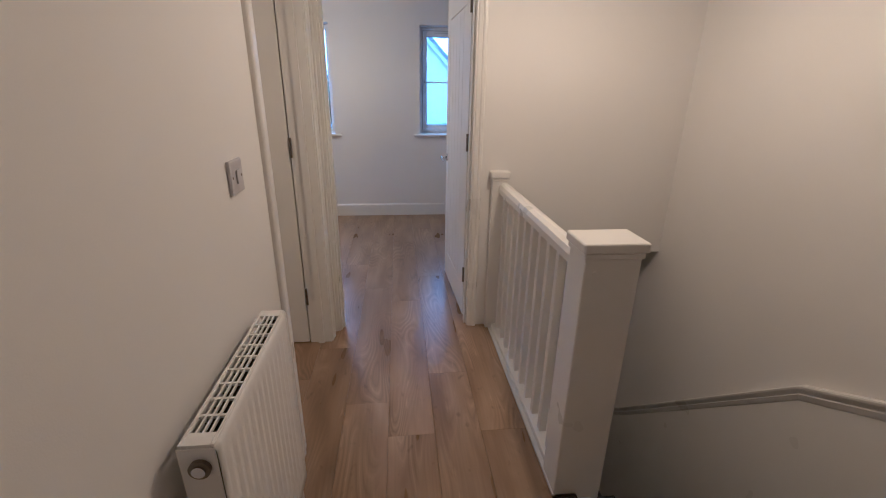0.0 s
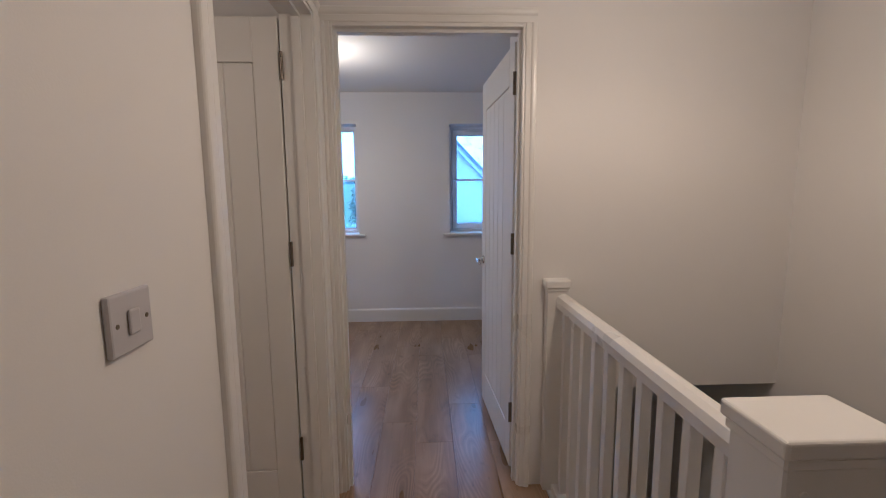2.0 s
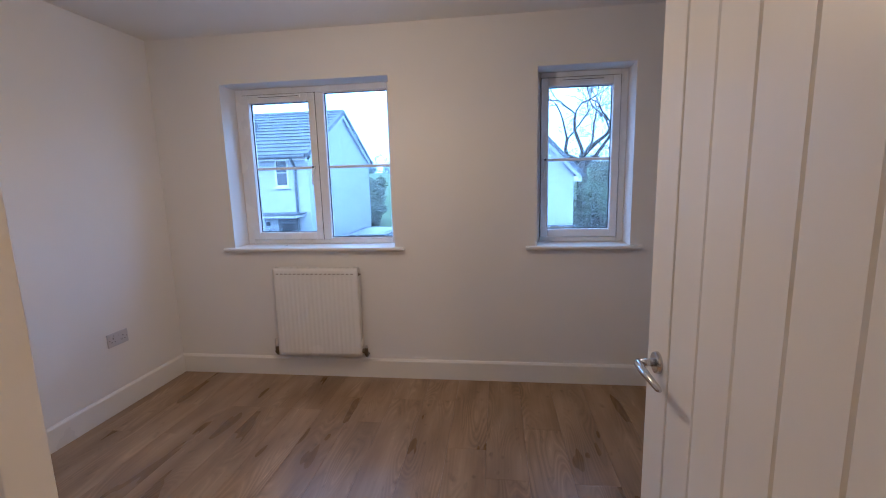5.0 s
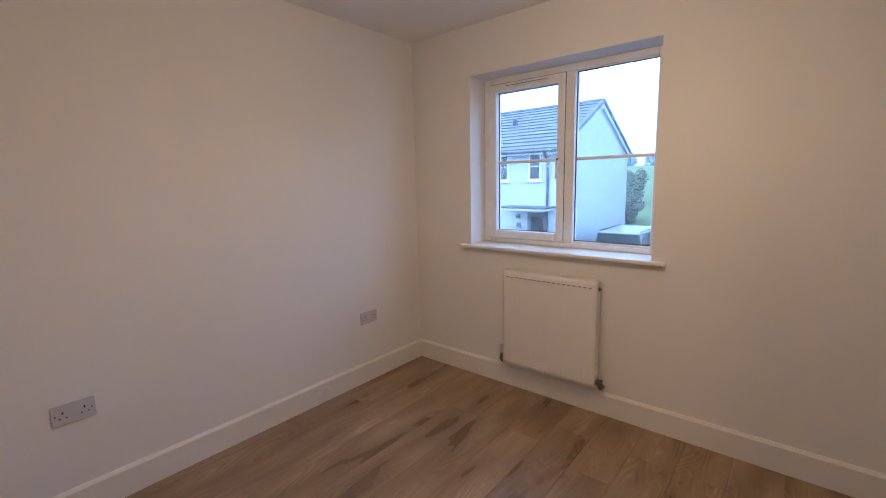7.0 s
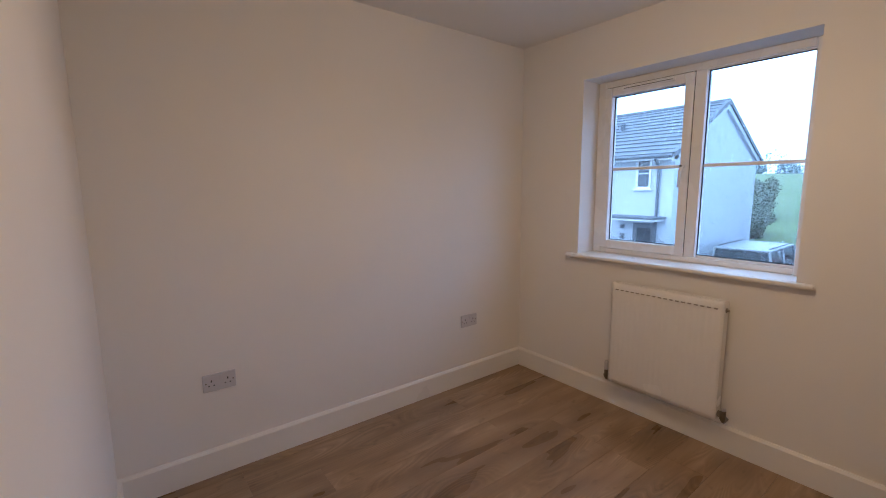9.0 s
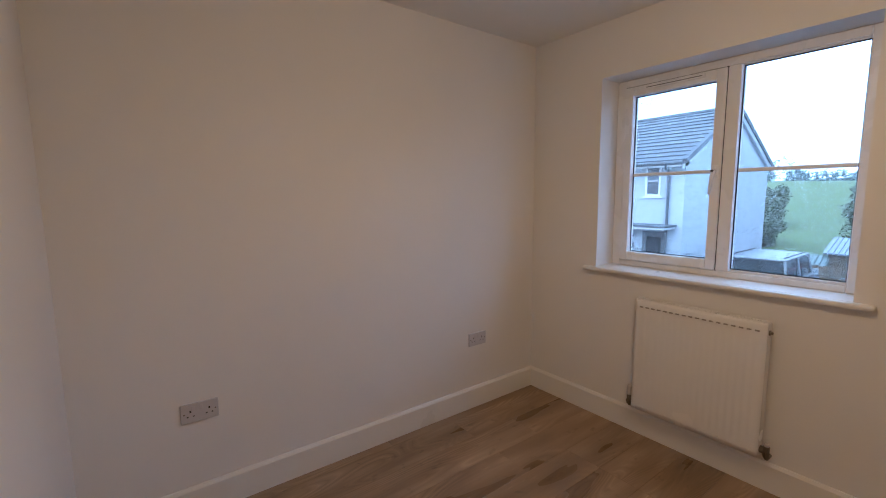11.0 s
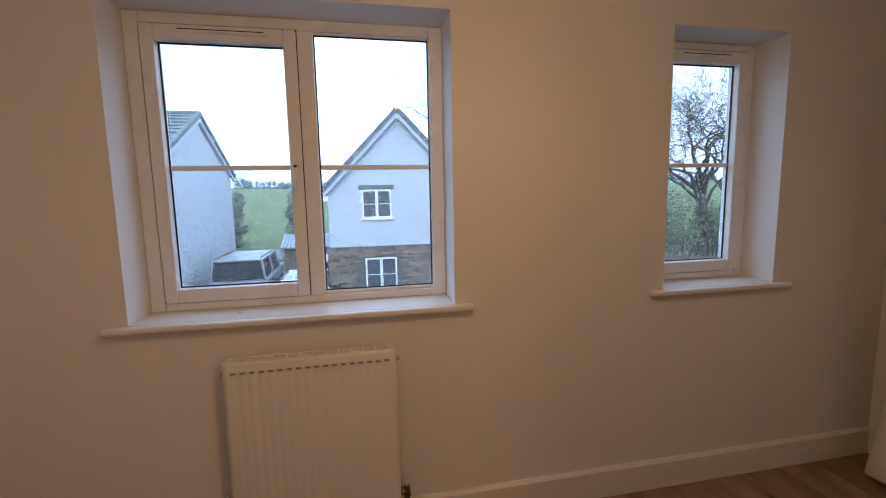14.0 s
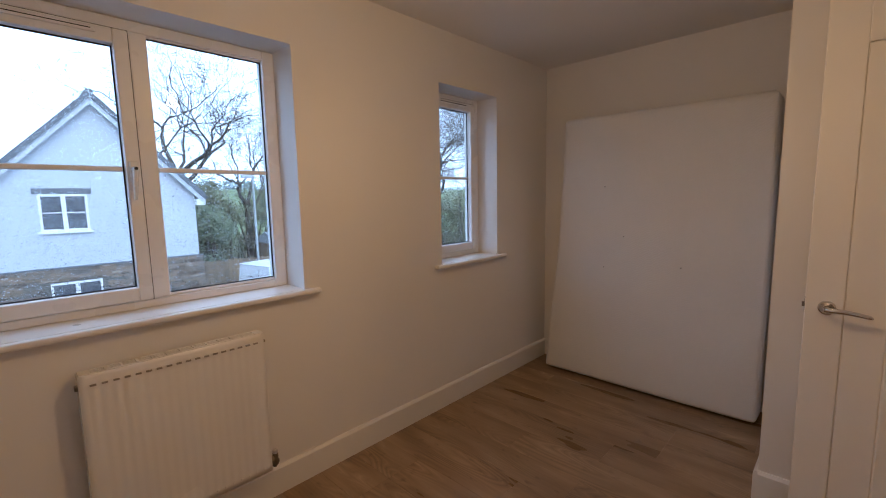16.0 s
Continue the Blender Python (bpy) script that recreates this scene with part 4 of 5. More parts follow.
def string_capping():
    """The moulded capping of the string: a flat ledge over a cove that turns back to the board."""
    section = ((0.0, 0.0), (-0.030, 0.0), (-0.033, -0.006), (-0.031, -0.016), (-0.020, -0.034), (-0.017, -0.040), (-0.0195, -0.046), (-0.011, -0.070), (-0.006, -0.078), (0.0, -0.078))
    bm = bmesh.new()
    rows = [[bm.verts.new((SX + dx, y, z + dz)) for dx, dz in section] for y, z in STRING[:5]]
    for p, q in zip(rows, rows[1:]):
        for k in range(len(section)):
            j = (k + 1) % len(section)
            bm.faces.new((p[k], p[j], q[j], q[k]))
    bm.faces.new(rows[0])
    bm.faces.new(rows[-1][::-1])
    structure("trim_stair_string", bm, GLOSS, "white moulded capping along the string board", "trim")


string_capping()


# ---------------- outside: land, houses, trees, cars ----------------
GZ = -2.45     # level of the street


def land_height(x, y):
    k = max(0.0, min(1.0, (-x - 1.5) / 4)) * max(0.0, min(1.0, (y - 6) / 4)) * max(0.0, min(1.0, (26.5 - y) / 4))
    bank = 0.7 * k * k * (3 - 2 * k)
    if y < 27:
        return GZ + bank
    k = min(1.0, (y - 27) / 75)
    h = GZ + bank + 0.8 * min(1.0, (y - 27) / 6) + 5.2 * k * k * (3 - 2 * k)
    far = max(0.0, min(1.0, (y - 130) / 420))
    return h + 16 * far * (0.75 + 0.25 * math.sin(x * 0.011 + 1.0)) + 0.35 * k * math.sin(x * 0.09 + y * 0.05)


def land():
    xs = [-2500, -1200, -600, -350] + [-220 + 10 * i for i in range(45)] + [350, 600, 1200, 2500]
    ys = [-2500, -400, -100, -40, 0, 14, 20, 24, 27] + [28 + 4 * i for i in range(27)] + [150, 180, 220, 280, 360, 460, 560, 700, 1200, 2500]
    bm = bmesh.new()
    g = [[bm.verts.new((x, y, land_height(x, y))) for x in xs] for y in ys]
    for a, b in zip(g, g[1:]):
        for k in range(len(xs) - 1):
            bm.faces.new((a[k], a[k + 1], b[k + 1], b[k]))
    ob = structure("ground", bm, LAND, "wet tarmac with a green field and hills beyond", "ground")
    for p in ob.data.polygons:
        p.use_smooth = True


land()


def house_window(parent, axis, at, u0, u1, z0, z1, out, bars=True, lintel=True):
    """A white two-light window on an outer wall; out is the way out of the wall along its axis."""
    def b(a0, a1, d0, d1, c0, c1):
        lo, hi = sorted((at + out * d0, at + out * d1))
        return box(a0, a1, lo, hi, c0, c1, 0.004) if axis == "y" else box(lo, hi, a0, a1, c0, c1, 0.004)
    w = part("window", b(u0, u1, -0.03, 0.004, z0, z1), HOUSE_PANE, parent, "white framed window with dark panes")
    t = 0.06
    part("frame", b(u0, u0 + t, 0.004, 0.03, z0, z1), UPVC, w)
    part("frame", b(u1 - t, u1, 0.004, 0.03, z0, z1), UPVC, w)
    part("frame", b(u0 + t, u1 - t, 0.004, 0.03, z0, z0 + t), UPVC, w)
    part("frame", b(u0 + t, u1 - t, 0.004, 0.03, z1 - t, z1), UPVC, w)
    if u1 - u0 > 0.9:
        m = (u0 + u1) / 2
        part("mullion", b(m - 0.05, m + 0.05, 0.004, 0.03, z0 + t, z1 - t), UPVC, w)
        spans = ((u0 + t, m - 0.05), (m + 0.05, u1 - t))
    else:
        spans = ((u0 + t, u1 - t),)
    if bars:
        for a, c in spans:
            zm = (z0 + z1) / 2
            part("glazing_bar", b(a, c, 0.004, 0.02, zm - 0.013, zm + 0.013), UPVC, w)
    part("sill", b(u0 - 0.06, u1 + 0.06, 0.0, 0.08, z0 - 0.06, z0), UPVC, w)
    if lintel:
        part("lintel", b(u0 - 0.10, u1 + 0.10, 0.0, 0.025, z1 + 0.002, z1 + 0.16), SLATE, w, "grey slate lintel")
    return w


def roof_slope(parent, ridge, eave, length_axis, a, b, courses, label):
    """Overlapping courses of slates between an eave and a ridge; each course is a thin lifted strip.
    ridge and eave: (across, height); the courses run along length_axis from a to b."""
    bm = bmesh.new()
    d = Vector((ridge[0] - eave[0], ridge[1] - eave[1]))
    nrm = Vector((-d.y, d.x)).normalized()
    if nrm.y < 0:
        nrm = -nrm
    for k in range(courses):
        p, q = Vector(eave) + d * (k / courses), Vector(eave) + d * ((k + 1.25) / courses if k < courses - 1 else 1.0)
        o = [p + nrm * 0.035, p + nrm * 0.07, q + nrm * 0.032, q + nrm * 0.0]
        prism([(v.x, v.y) for v in o], length_axis, a, b, bm)
    return part("roof", bm, SLATE, parent, label)


def slope_strip(eave, peak, up, down, axis, a, b):
    """A straight strip along a roof's edge, between two heights over its slope."""
    return prism([(eave[0], eave[1] + down), (peak[0], peak[1] + down), (peak[0], peak[1] + up), (eave[0], eave[1] + up)], axis, a, b)


def house_gable(name, x0, x1, y0, y1, z_eave, z_ridge, ridge_axis, label):
    h = tagged(new(name), label, "house")
    bm = bmesh.new()
    if ridge_axis == "y":
        m = (x0 + x1) / 2
        prism([(x0, GZ - 0.2), (x1, GZ - 0.2), (x1, z_eave), (m, z_ridge), (x0, z_eave)], "y", y0, y1, bm)
    else:
        m = (y0 + y1) / 2
        prism([(y0, GZ - 0.2), (y1, GZ - 0.2), (y1, z_eave), (m, z_ridge), (y0, z_eave)], "x", x0, x1, bm)
    part("wall", bm, RENDER_WHITE, h, "white rendered walls with a gable")
    return h


# The house across the street, its gable end to the side: front wall at y0, gable at x1.
A = dict(x0=-18.5, x1=-5.8, y0=16.3, y1=23.2, ze=2.52, zr=4.24)
ha = house_gable("terraced_house", A["x0"], A["x1"], A["y0"], A["y1"], A["ze"], A["zr"], "x", "white rendered house with a grey slate roof across the street")
mid = (A["y0"] + A["y1"]) / 2
roof_slope(ha, (mid, A["zr"] + 0.02), (A["y0"] - 0.28, A["ze"] - 0.16), "x", A["x0"], A["x1"] + 0.12, 13, "grey slate roof slope laid in courses")
roof_slope(ha, (mid, A["zr"] + 0.02), (A["y1"] + 0.28, A["ze"] - 0.16), "x", A["x0"], A["x1"] + 0.12, 13, "grey slate roof slope laid in courses")
part("ridge_tiles", tube([(A["x0"], mid, A["zr"] + 0.05), (A["x1"] + 0.13, mid, A["zr"] + 0.05)], 0.09, 8), SLATE, ha)
for s, ye in ((1, A["y0"] - 0.28), (-1, A["y1"] + 0.28)):
    eave, peak = (ye, A["ze"] - 0.16), (mid, A["zr"] + 0.02)
    part("verge", slope_strip(eave, peak, 0.085, -0.06, "x", A["x1"] + 0.02, A["x1"] + 0.15), SLATE, ha, "dark slate verge")
    part("bargeboard", slope_strip(eave, peak, -0.06, -0.22, "x", A["x1"] + 0.02, A["x1"] + 0.10), BARGE, ha, "white bargeboard along the gable")
part("fascia", box(A["x0"], A["x1"] + 0.1, A["y0"] - 0.27, A["y0"], A["ze"] - 0.30, A["ze"] - 0.17), UPVC, ha)
part("gutter", tube([(A["x0"], A["y0"] - 0.33, A["ze"] - 0.19), (A["x1"] + 0.05, A["y0"] - 0.33, A["ze"] - 0.19)], 0.06, 8), SLATE, ha, "dark gutter")
part("downpipe", tube([(A["x1"] - 0.45, A["y0"] - 0.31, A["ze"] - 0.24), (A["x1"] - 0.45, A["y0"] - 0.06, A["ze"] - 0.5), (A["x1"] - 0.45, A["y0"] - 0.06, GZ)], 0.045, 8), SLATE, ha, "dark downpipe")
part("roof_vent", tube([(-8.6, 18.2, 3.4), (-8.6, 18.15, 3.72)], [0.08, 0.10], 8), SLATE, ha)
for xa in (-6.98, -8.25, -11.2, -14.0):
    house_window(ha, "y", A["y0"], xa, xa + 0.48, 1.36, 2.30, -1, lintel=False)
for xa in (-9.0, -12.0):
    house_window(ha, "y", A["y0"], xa, xa + 0.62, -0.75, 0.35, -1, lintel=False)
dr = part("door", box(-7.0, -6.25, A["y0"] - 0.03, A["y0"] + 0.05, -1.85, 0.26, 0.01), SLATE, ha, "dark grey front door")
part("door_glass", box(-6.85, -6.40, A["y0"] - 0.034, A["y0"] - 0.029, -0.9, 0.1), CAR_GLASS, dr)
cn = part("door_canopy", box(-7.65, -6.0, A["y0"] - 0.75, A["y0"], 0.36, 0.44, 0.02), UPVC, ha, "flat white door canopy")
part("canopy_top", box(-7.7, -5.95, A["y0"] - 0.8, A["y0"], 0.441, 0.50, 0.01), SLATE, cn)
part("door_sign", box(-7.45, -7.28, A["y0"] - 0.02, A["y0"], -0.30, -0.12), SLATE, ha)
part("door_lamp", box(-7.42, -7.30, A["y0"] - 0.09, A["y0"], 0.05, 0.18, 0.01), SLATE, ha)

# The house with its gable to the street and a stone ground storey.
B = dict(x0=-1.62, x1=3.28, y0=19.0, y1=28.0, ze=1.80, zr=4.38)
hb = house_gable("detached_house", B["x0"], B["x1"], B["y0"], B["y1"], B["ze"], B["zr"], "y", "white gabled house with a brown stone ground storey")
bmid = (B["x0"] + B["x1"]) / 2
roof_slope(hb, (bmid, B["zr"] + 0.02), (B["x0"] - 0.26, B["ze"] - 0.24), "y", B["y0"] - 0.22, B["y1"], 15, "grey slate roof slope laid in courses")
roof_slope(hb, (bmid, B["zr"] + 0.02), (B["x1"] + 0.26, B["ze"] - 0.24), "y", B["y0"] - 0.22, B["y1"], 15, "grey slate roof slope laid in courses")
part("ridge_tiles", tube([(bmid, B["y0"] - 0.24, B["zr"] + 0.06), (bmid, B["y1"], B["zr"] + 0.06)], 0.10, 8), SLATE, hb)
for s, xe in ((1, B["x0"] - 0.26), (-1, B["x1"] + 0.26)):
    eave, peak = (xe, B["ze"] - 0.24), (bmid, B["zr"] + 0.02)
    part("verge", slope_strip(eave, peak, 0.10, -0.09, "y", B["y0"] - 0.26, B["y0"] - 0.12), SLATE, hb, "dark slate verge")
    part("bargeboard", slope_strip(eave, peak, -0.09, -0.27, "y", B["y0"] - 0.20, B["y0"] - 0.13), BARGE, hb, "white bargeboard along the gable")
    part("box_end", box(min(xe, xe + s * 0.27), max(xe, xe + s * 0.27), B["y0"] - 0.19, B["y0"], B["ze"] - 0.52, B["ze"] - 0.32, 0.01), UPVC, hb)
    part("gutter", tube([(xe - s * 0.05, B["y0"] - 0.1, B["ze"] - 0.28), (xe - s * 0.05, B["y1"], B["ze"] - 0.28)], 0.06, 8), SLATE, hb)
house_window(hb, "y", B["y0"], -0.47, 0.56, 0.66, 1.66, -1)
house_window(hb, "y", B["y0"] - 0.12, -0.43, 0.68, -1.95, -0.74, -1, lintel=False)


def stone_storey():
    """Random coursed rubble up to the first floor, in front of the gable wall and round its corners."""
    rng = random.Random(11)
    part("stone_backing", box(B["x0"] - 0.08, B["x1"] + 0.08, B["y0"] - 0.085, B["y0"], GZ, -0.36), MORTAR, hb)
    part("stone_backing", box(B["x1"], B["x1"] + 0.085, B["y0"] - 0.08, B["y1"], GZ, -0.36), MORTAR, hb)
    bm = bmesh.new()

    def course(z, tall):
        x = B["x0"] - 0.09
        while x < B["x1"] + 0.09:
            w = rng.uniform(0.16, 0.52)
            x1 = min(x + w, B["x1"] + 0.09)
            if not (x1 > -0.49 and x < 0.80 and z + tall > -2.0 and z < -0.74) and x1 - x > 0.05:
                box(x + 0.006, x1 - 0.006, B["y0"] - 0.085 - rng.uniform(0.012, 0.04), B["y0"] - 0.08, z + 0.005, z + tall - 0.005, bm=bm)
            x = x1

    z = GZ
    while z < -0.40:
        tall = min(rng.choice((0.06, 0.08, 0.10, 0.13)), -0.36 - z)
        if tall > 0.03:
            course(z, tall)
        z += tall
    part("stonework", bm, STONE, hb, "brown coursed rubble stonework", kind="stuff")
    part("string_course", box(B["x0"] - 0.10, B["x1"] + 0.10, B["y0"] - 0.12, B["y0"], -0.36, -0.325), SLATE, hb)


stone_storey()


# ---- trees and hedges ----
def bare_tree(name, place, height, spread, seed, label, limbs=5, lean=0.0):
    """A leafless winter tree: a tapered trunk, and limbs that fork and thin out to twigs."""
    rng = random.Random(seed)
    t = thing(name, place, label, "tree")
    split = height * 0.27
    base = height * 0.022
    trunk = [Vector((0, 0, -0.3)), Vector((0.05 * lean, 0, split * 0.5)), Vector((0.12 * lean, 0.05, split)), Vector((0.2 * lean, 0.08, split * 1.25))]
    part("trunk", tube(trunk, [base * 1.25, base, base * 0.85, base * 0.6], 9), BARK, t, smooth=True)

    def grow(bm, p, d, length, r, level):
        steps = 4 if level < 3 else 3 if level < 6 else 2
        pts, radii = [p.copy()], [r]
        for k in range(steps):
            d = (d + Vector((rng.gauss(0, 0.30), rng.gauss(0, 0.30), rng.gauss(0.03, 0.22)))).normalized()
            p = p + d * (length / steps)
            pts.append(p.copy())
            radii.append(max(0.0045, r * (1 - 0.34 * (k + 1) / steps)))
        tube(pts, radii, 6 if level < 2 else 4 if level < 4 else 3, bm, cap=False)
        if level >= 7:
            return
        for _ in range(2 if rng.random() < 0.72 else 3):
            side = Vector((rng.gauss(0, 1), rng.gauss(0, 1), rng.gauss(0.18, 0.6))).normalized()
            nd = (d + side * rng.uniform(0.6, 1.05) * spread).normalized()
            grow(bm, p, nd, length * rng.uniform(0.66, 0.88), max(0.0055, radii[-1] * rng.uniform(0.62, 0.84)), level + 1)
        for at in pts[1:-1]:
            if level > 0 and rng.random() < 0.55:
                side = Vector((rng.gauss(0, 1), rng.gauss(0, 1), rng.gauss(0.2, 0.6))).normalized()
                grow(bm, at, (d * 0.5 + side).normalized(), length * 0.55, max(0.006, r * 0.36), max(level + 2, 5))

    for k in range(limbs):
        a = 2 * math.pi * (k + rng.random() * 0.6) / limbs
        d = Vector((math.cos(a) * 0.75 * spread, math.sin(a) * 0.75 * spread, 1.0)).normalized()
        bm = bmesh.new()
        at = trunk[2] + (trunk[3] - trunk[2]) * (k / limbs)
        grow(bm, at, d, height * 0.17, base * rng.uniform(0.30, 0.46), 0)
        part("limb", bm, BARK, t, smooth=True)
    return t


def leaf_cloud(clumps, size, per, seed):
    """Small leaf blades scattered through soft clumps (x, y, z, rx, ry, rz)."""
    rng = random.Random(seed)
    verts, faces = [], []
    for cx, cy, cz, rx, ry, rz in clumps:
        for _ in range(per):
            d = Vector((rng.gauss(0, 1), rng.gauss(0, 1), rng.gauss(0, 1))).normalized()
            q = rng.uniform(0.45, 1.05) * (1 + 0.2 * noise.noise(d * 2.5 + Vector((cx, cy, cz))))
            p = Vector((cx + d.x * rx * q, cy + d.y * ry * q, cz + d.z * rz * q))
            u = Vector((rng.gauss(0, 1), rng.gauss(0, 1), rng.gauss(0, 0.6))).normalized() * size * rng.uniform(0.6, 1.3)
            v = u.orthogonal().normalized() * size * rng.uniform(0.35, 0.6)
            k = len(verts)
            verts += [p - u, p + v, p + u, p - v]
            faces.append((k, k + 1, k + 2, k + 3))
    mesh = bpy.data.meshes.new("leaves")
    mesh.from_pydata([tuple(w) for w in verts], [], faces)
    return mesh


def hedge(name, place, clumps, size, per, seed, label, mat, category="hedge", kind=""):
    mesh = leaf_cloud(clumps, size, per, seed)
    mesh.materials.append(mat)
    h = thing(name, place, label, category)
    if kind:
        h["kind"] = kind
    crown = new("crown", mesh)
    crown.parent = h
    rng = random.Random(seed + 1)
    bm = bmesh.new()
    for cx, cy, cz, rx, ry, rz in clumps:
        for _ in range(3):
            a, b = Vector((cx + rng.uniform(-0.2, 0.2) * rx, cy, -0.2)), Vector((cx + rng.uniform(-0.7, 0.7) * rx, cy + rng.uniform(-0.5, 0.5) * ry, cz + rz * rng.uniform(0.0, 0.8)))
            tube([a, (a + b) / 2 + Vector((rng.uniform(-0.1, 0.1), 0, 0)), b], [0.06, 0.04, 0.012], 5, bm)
    part("stems", bm, BARK, h)
    return h


bare_tree("oak_tree", (5.6, 29.6, GZ), 15.5, 1.0, 21, "large leafless winter tree with spreading limbs", 6)
bare_tree("oak_tree", (9.2, 29.5, GZ), 11.5, 0.9, 34, "leafless winter tree standing behind the hedge", 4)
bare_tree("oak_tree", (17.5, 23.5, GZ), 13.0, 1.0, 55, "leafless winter tree behind the garden hedge", 5)
bare_tree("oak_tree", (14.0, 19.6, GZ), 11.0, 1.0, 91, "leafless winter tree rising from the bushes", 4)
bare_tree("oak_tree", (16.4, 20.6, GZ), 12.0, 1.0, 97, "leafless winter tree rising from the bushes", 4)
bare_tree("ash_tree", (14.2, 31.0, GZ), 10.0, 0.9, 71, "slender leafless winter tree further back", 5)

rngh = random.Random(2)


def clump_row(n, x0, x1, depth, z0, z1, r):
    return [(rngh.uniform(x0, x1), rngh.uniform(-depth, depth), rngh.uniform(z0, z1), r * rngh.uniform(0.7, 1.25), r * rngh.uniform(0.7, 1.2), r * rngh.uniform(0.7, 1.2)) for _ in range(n)]


hedge("garden_hedge", (4.3, 29.5, GZ), clump_row(26, 0, 7, 0.9, 0.8, 4.3, 1.0), 0.085, 640, 4, "tall tangled green hedge behind the stone house", LEAF_WINTER)
hedge("garden_hedge", (11.2, 28.5, GZ), clump_row(24, 0, 7, 0.9, 0.8, 3.9, 1.0), 0.085, 600, 5, "tall dark green hedge along the gardens", LEAF)
hedge("laurel_bush", (5.1, 24.4, GZ), clump_row(11, -0.9, 0.9, 0.8, 0.7, 3.2, 0.75), 0.075, 640, 8, "large evergreen bush beside the stone house", LEAF, "bush")
hedge("laurel_bush", (13.4, 20.0, GZ), clump_row(15, -1.8, 1.8, 0.9, 0.7, 3.2, 0.85), 0.08, 600, 12, "large evergreen bush behind a garden fence", LEAF, "bush")
hedge("garden_hedge", (15.5, 19.0, GZ), clump_row(24, 0, 5.5, 1.0, 0.7, 4.0, 1.0), 0.085, 560, 13, "tall tangled winter hedge at the end of the gardens", LEAF_WINTER)
hedge("field_tree", (-4.1, 34.0, land_height(-4.1, 34)), clump_row(24, -0.75, 0.6, 1.0, 0.6, 3.2, 0.75), 0.11, 430, 18, "dense dark green trees at the side of the field", LEAF_FIELD, "tree")
hedge("field_tree", (-11.3, 43.0, land_height(-11.3, 43)), clump_row(20, -1.6, 1.0, 2.0, 0.5, 2.3, 0.75), 0.13, 430, 23, "dense dark green trees at the side of the field", LEAF_FIELD, "tree")
hedge("field_hedge", (-9.0, 33.0, land_height(-9.0, 33)), clump_row(14, -0.9, 0.7, 2.0, 0.3, 1.25, 0.65), 0.11, 430, 41, "tangled green hedge along the edge of the field", LEAF_FIELD)
# the line of trees on the brow of the field
clumps = []
for i in range(95):
    x = -95 + i * 2.1 + rngh.uniform(-1, 1)
    y = 106 + rngh.uniform(-4, 4)
    s = rngh.choice((0.8, 1.0, 1.3, 2.0))
    clumps.append((x, y, land_height(x, y) + 1.0 * s, 1.7 * s, 1.7, 1.5 * s))
mesh = leaf_cloud(clumps, 0.26, 330, 31)
mesh.materials.append(WOODS)
tagged(new("far_woods", mesh), "dark line of trees along the brow of the field", "woods", kind="stuff")


# ---- fences, sheds, lamp post ----
def board_fence(place, turn, length, height, label):
    f = thing("timber_fence", place, label, "fence", "timber fences", turn)
    n = int(length / 0.14)
    for k in range(n):
        part("board", box(k * 0.14, k * 0.14 + 0.132, -0.012, 0.010, 0.05, height + 0.02 * ((k * 7) % 3 - 1), 0.002), FENCE_WOOD, f)
    for k in range(int(length / 1.8) + 1):
        part("post", box(k * 1.8 - 0.045, k * 1.8 + 0.045, 0.012, 0.10, 0.0, height + 0.06, 0.006), FENCE_WOOD, f)
    for z in (0.3, height - 0.25):
        part("rail", box(0, length, 0.010, 0.05, z - 0.04, z + 0.04), FENCE_WOOD, f)


board_fence((-9.5, 25.4, GZ), 0, 8.0, 0.95, "weathered brown timber board fence behind parked cars")
board_fence((3.6, 22.0, GZ), -8, 3.6, 1.45, "weathered brown timber fence beside the stone house")
board_fence((9.5, 19.0, GZ), -30, 7.0, 1.4, "weathered brown timber fence in front of bushes")


def shed(place, w, d, h, mat, label):
    s = thing("garden_shed", place, label, "shed")
    part("wall", box(0, w, 0, d, 0, h, 0.01), FENCE_WOOD, s)
    bm = bmesh.new()
    n = int(w / 0.16)
    for k in range(n):
        x = -0.15 + (w + 0.3) * k / n
        o = [(-0.2, h - 0.02), (d / 2, h + 0.55), (d / 2, h + 0.60), (-0.2, h + 0.03)]
        prism(o, "x", x, x + (w + 0.3) / n * 0.8, bm)
        o = [(d + 0.2, h - 0.02), (d + 0.2, h + 0.03), (d / 2, h + 0.60), (d / 2, h + 0.55)]
        prism(o, "x", x, x + (w + 0.3) / n * 0.8, bm)
        o = [(-0.2, h - 0.03), (d / 2, h + 0.54), (d + 0.2, h - 0.03)]
    prism([(-0.2, h - 0.035), (d / 2, h + 0.535), (d + 0.2, h - 0.035)], "x", -0.15, w + 0.15, bm)
    part("roof", bm, mat, s, "ribbed sheet roof")


shed((-4.5, 27.0, GZ), 3.2, 3.0, 1.3, SHEET, "low shed with a grey ribbed roof behind the fence")
shed((-8.0, 26.3, GZ), 3.4, 1.6, 0.62, SHEET_GREEN, "low timber shed with a pale green roof")
shed((9.2, 26.0, GZ), 3.0, 2.4, 1.5, SHEET, "low shed with a grey ribbed roof among the bushes")

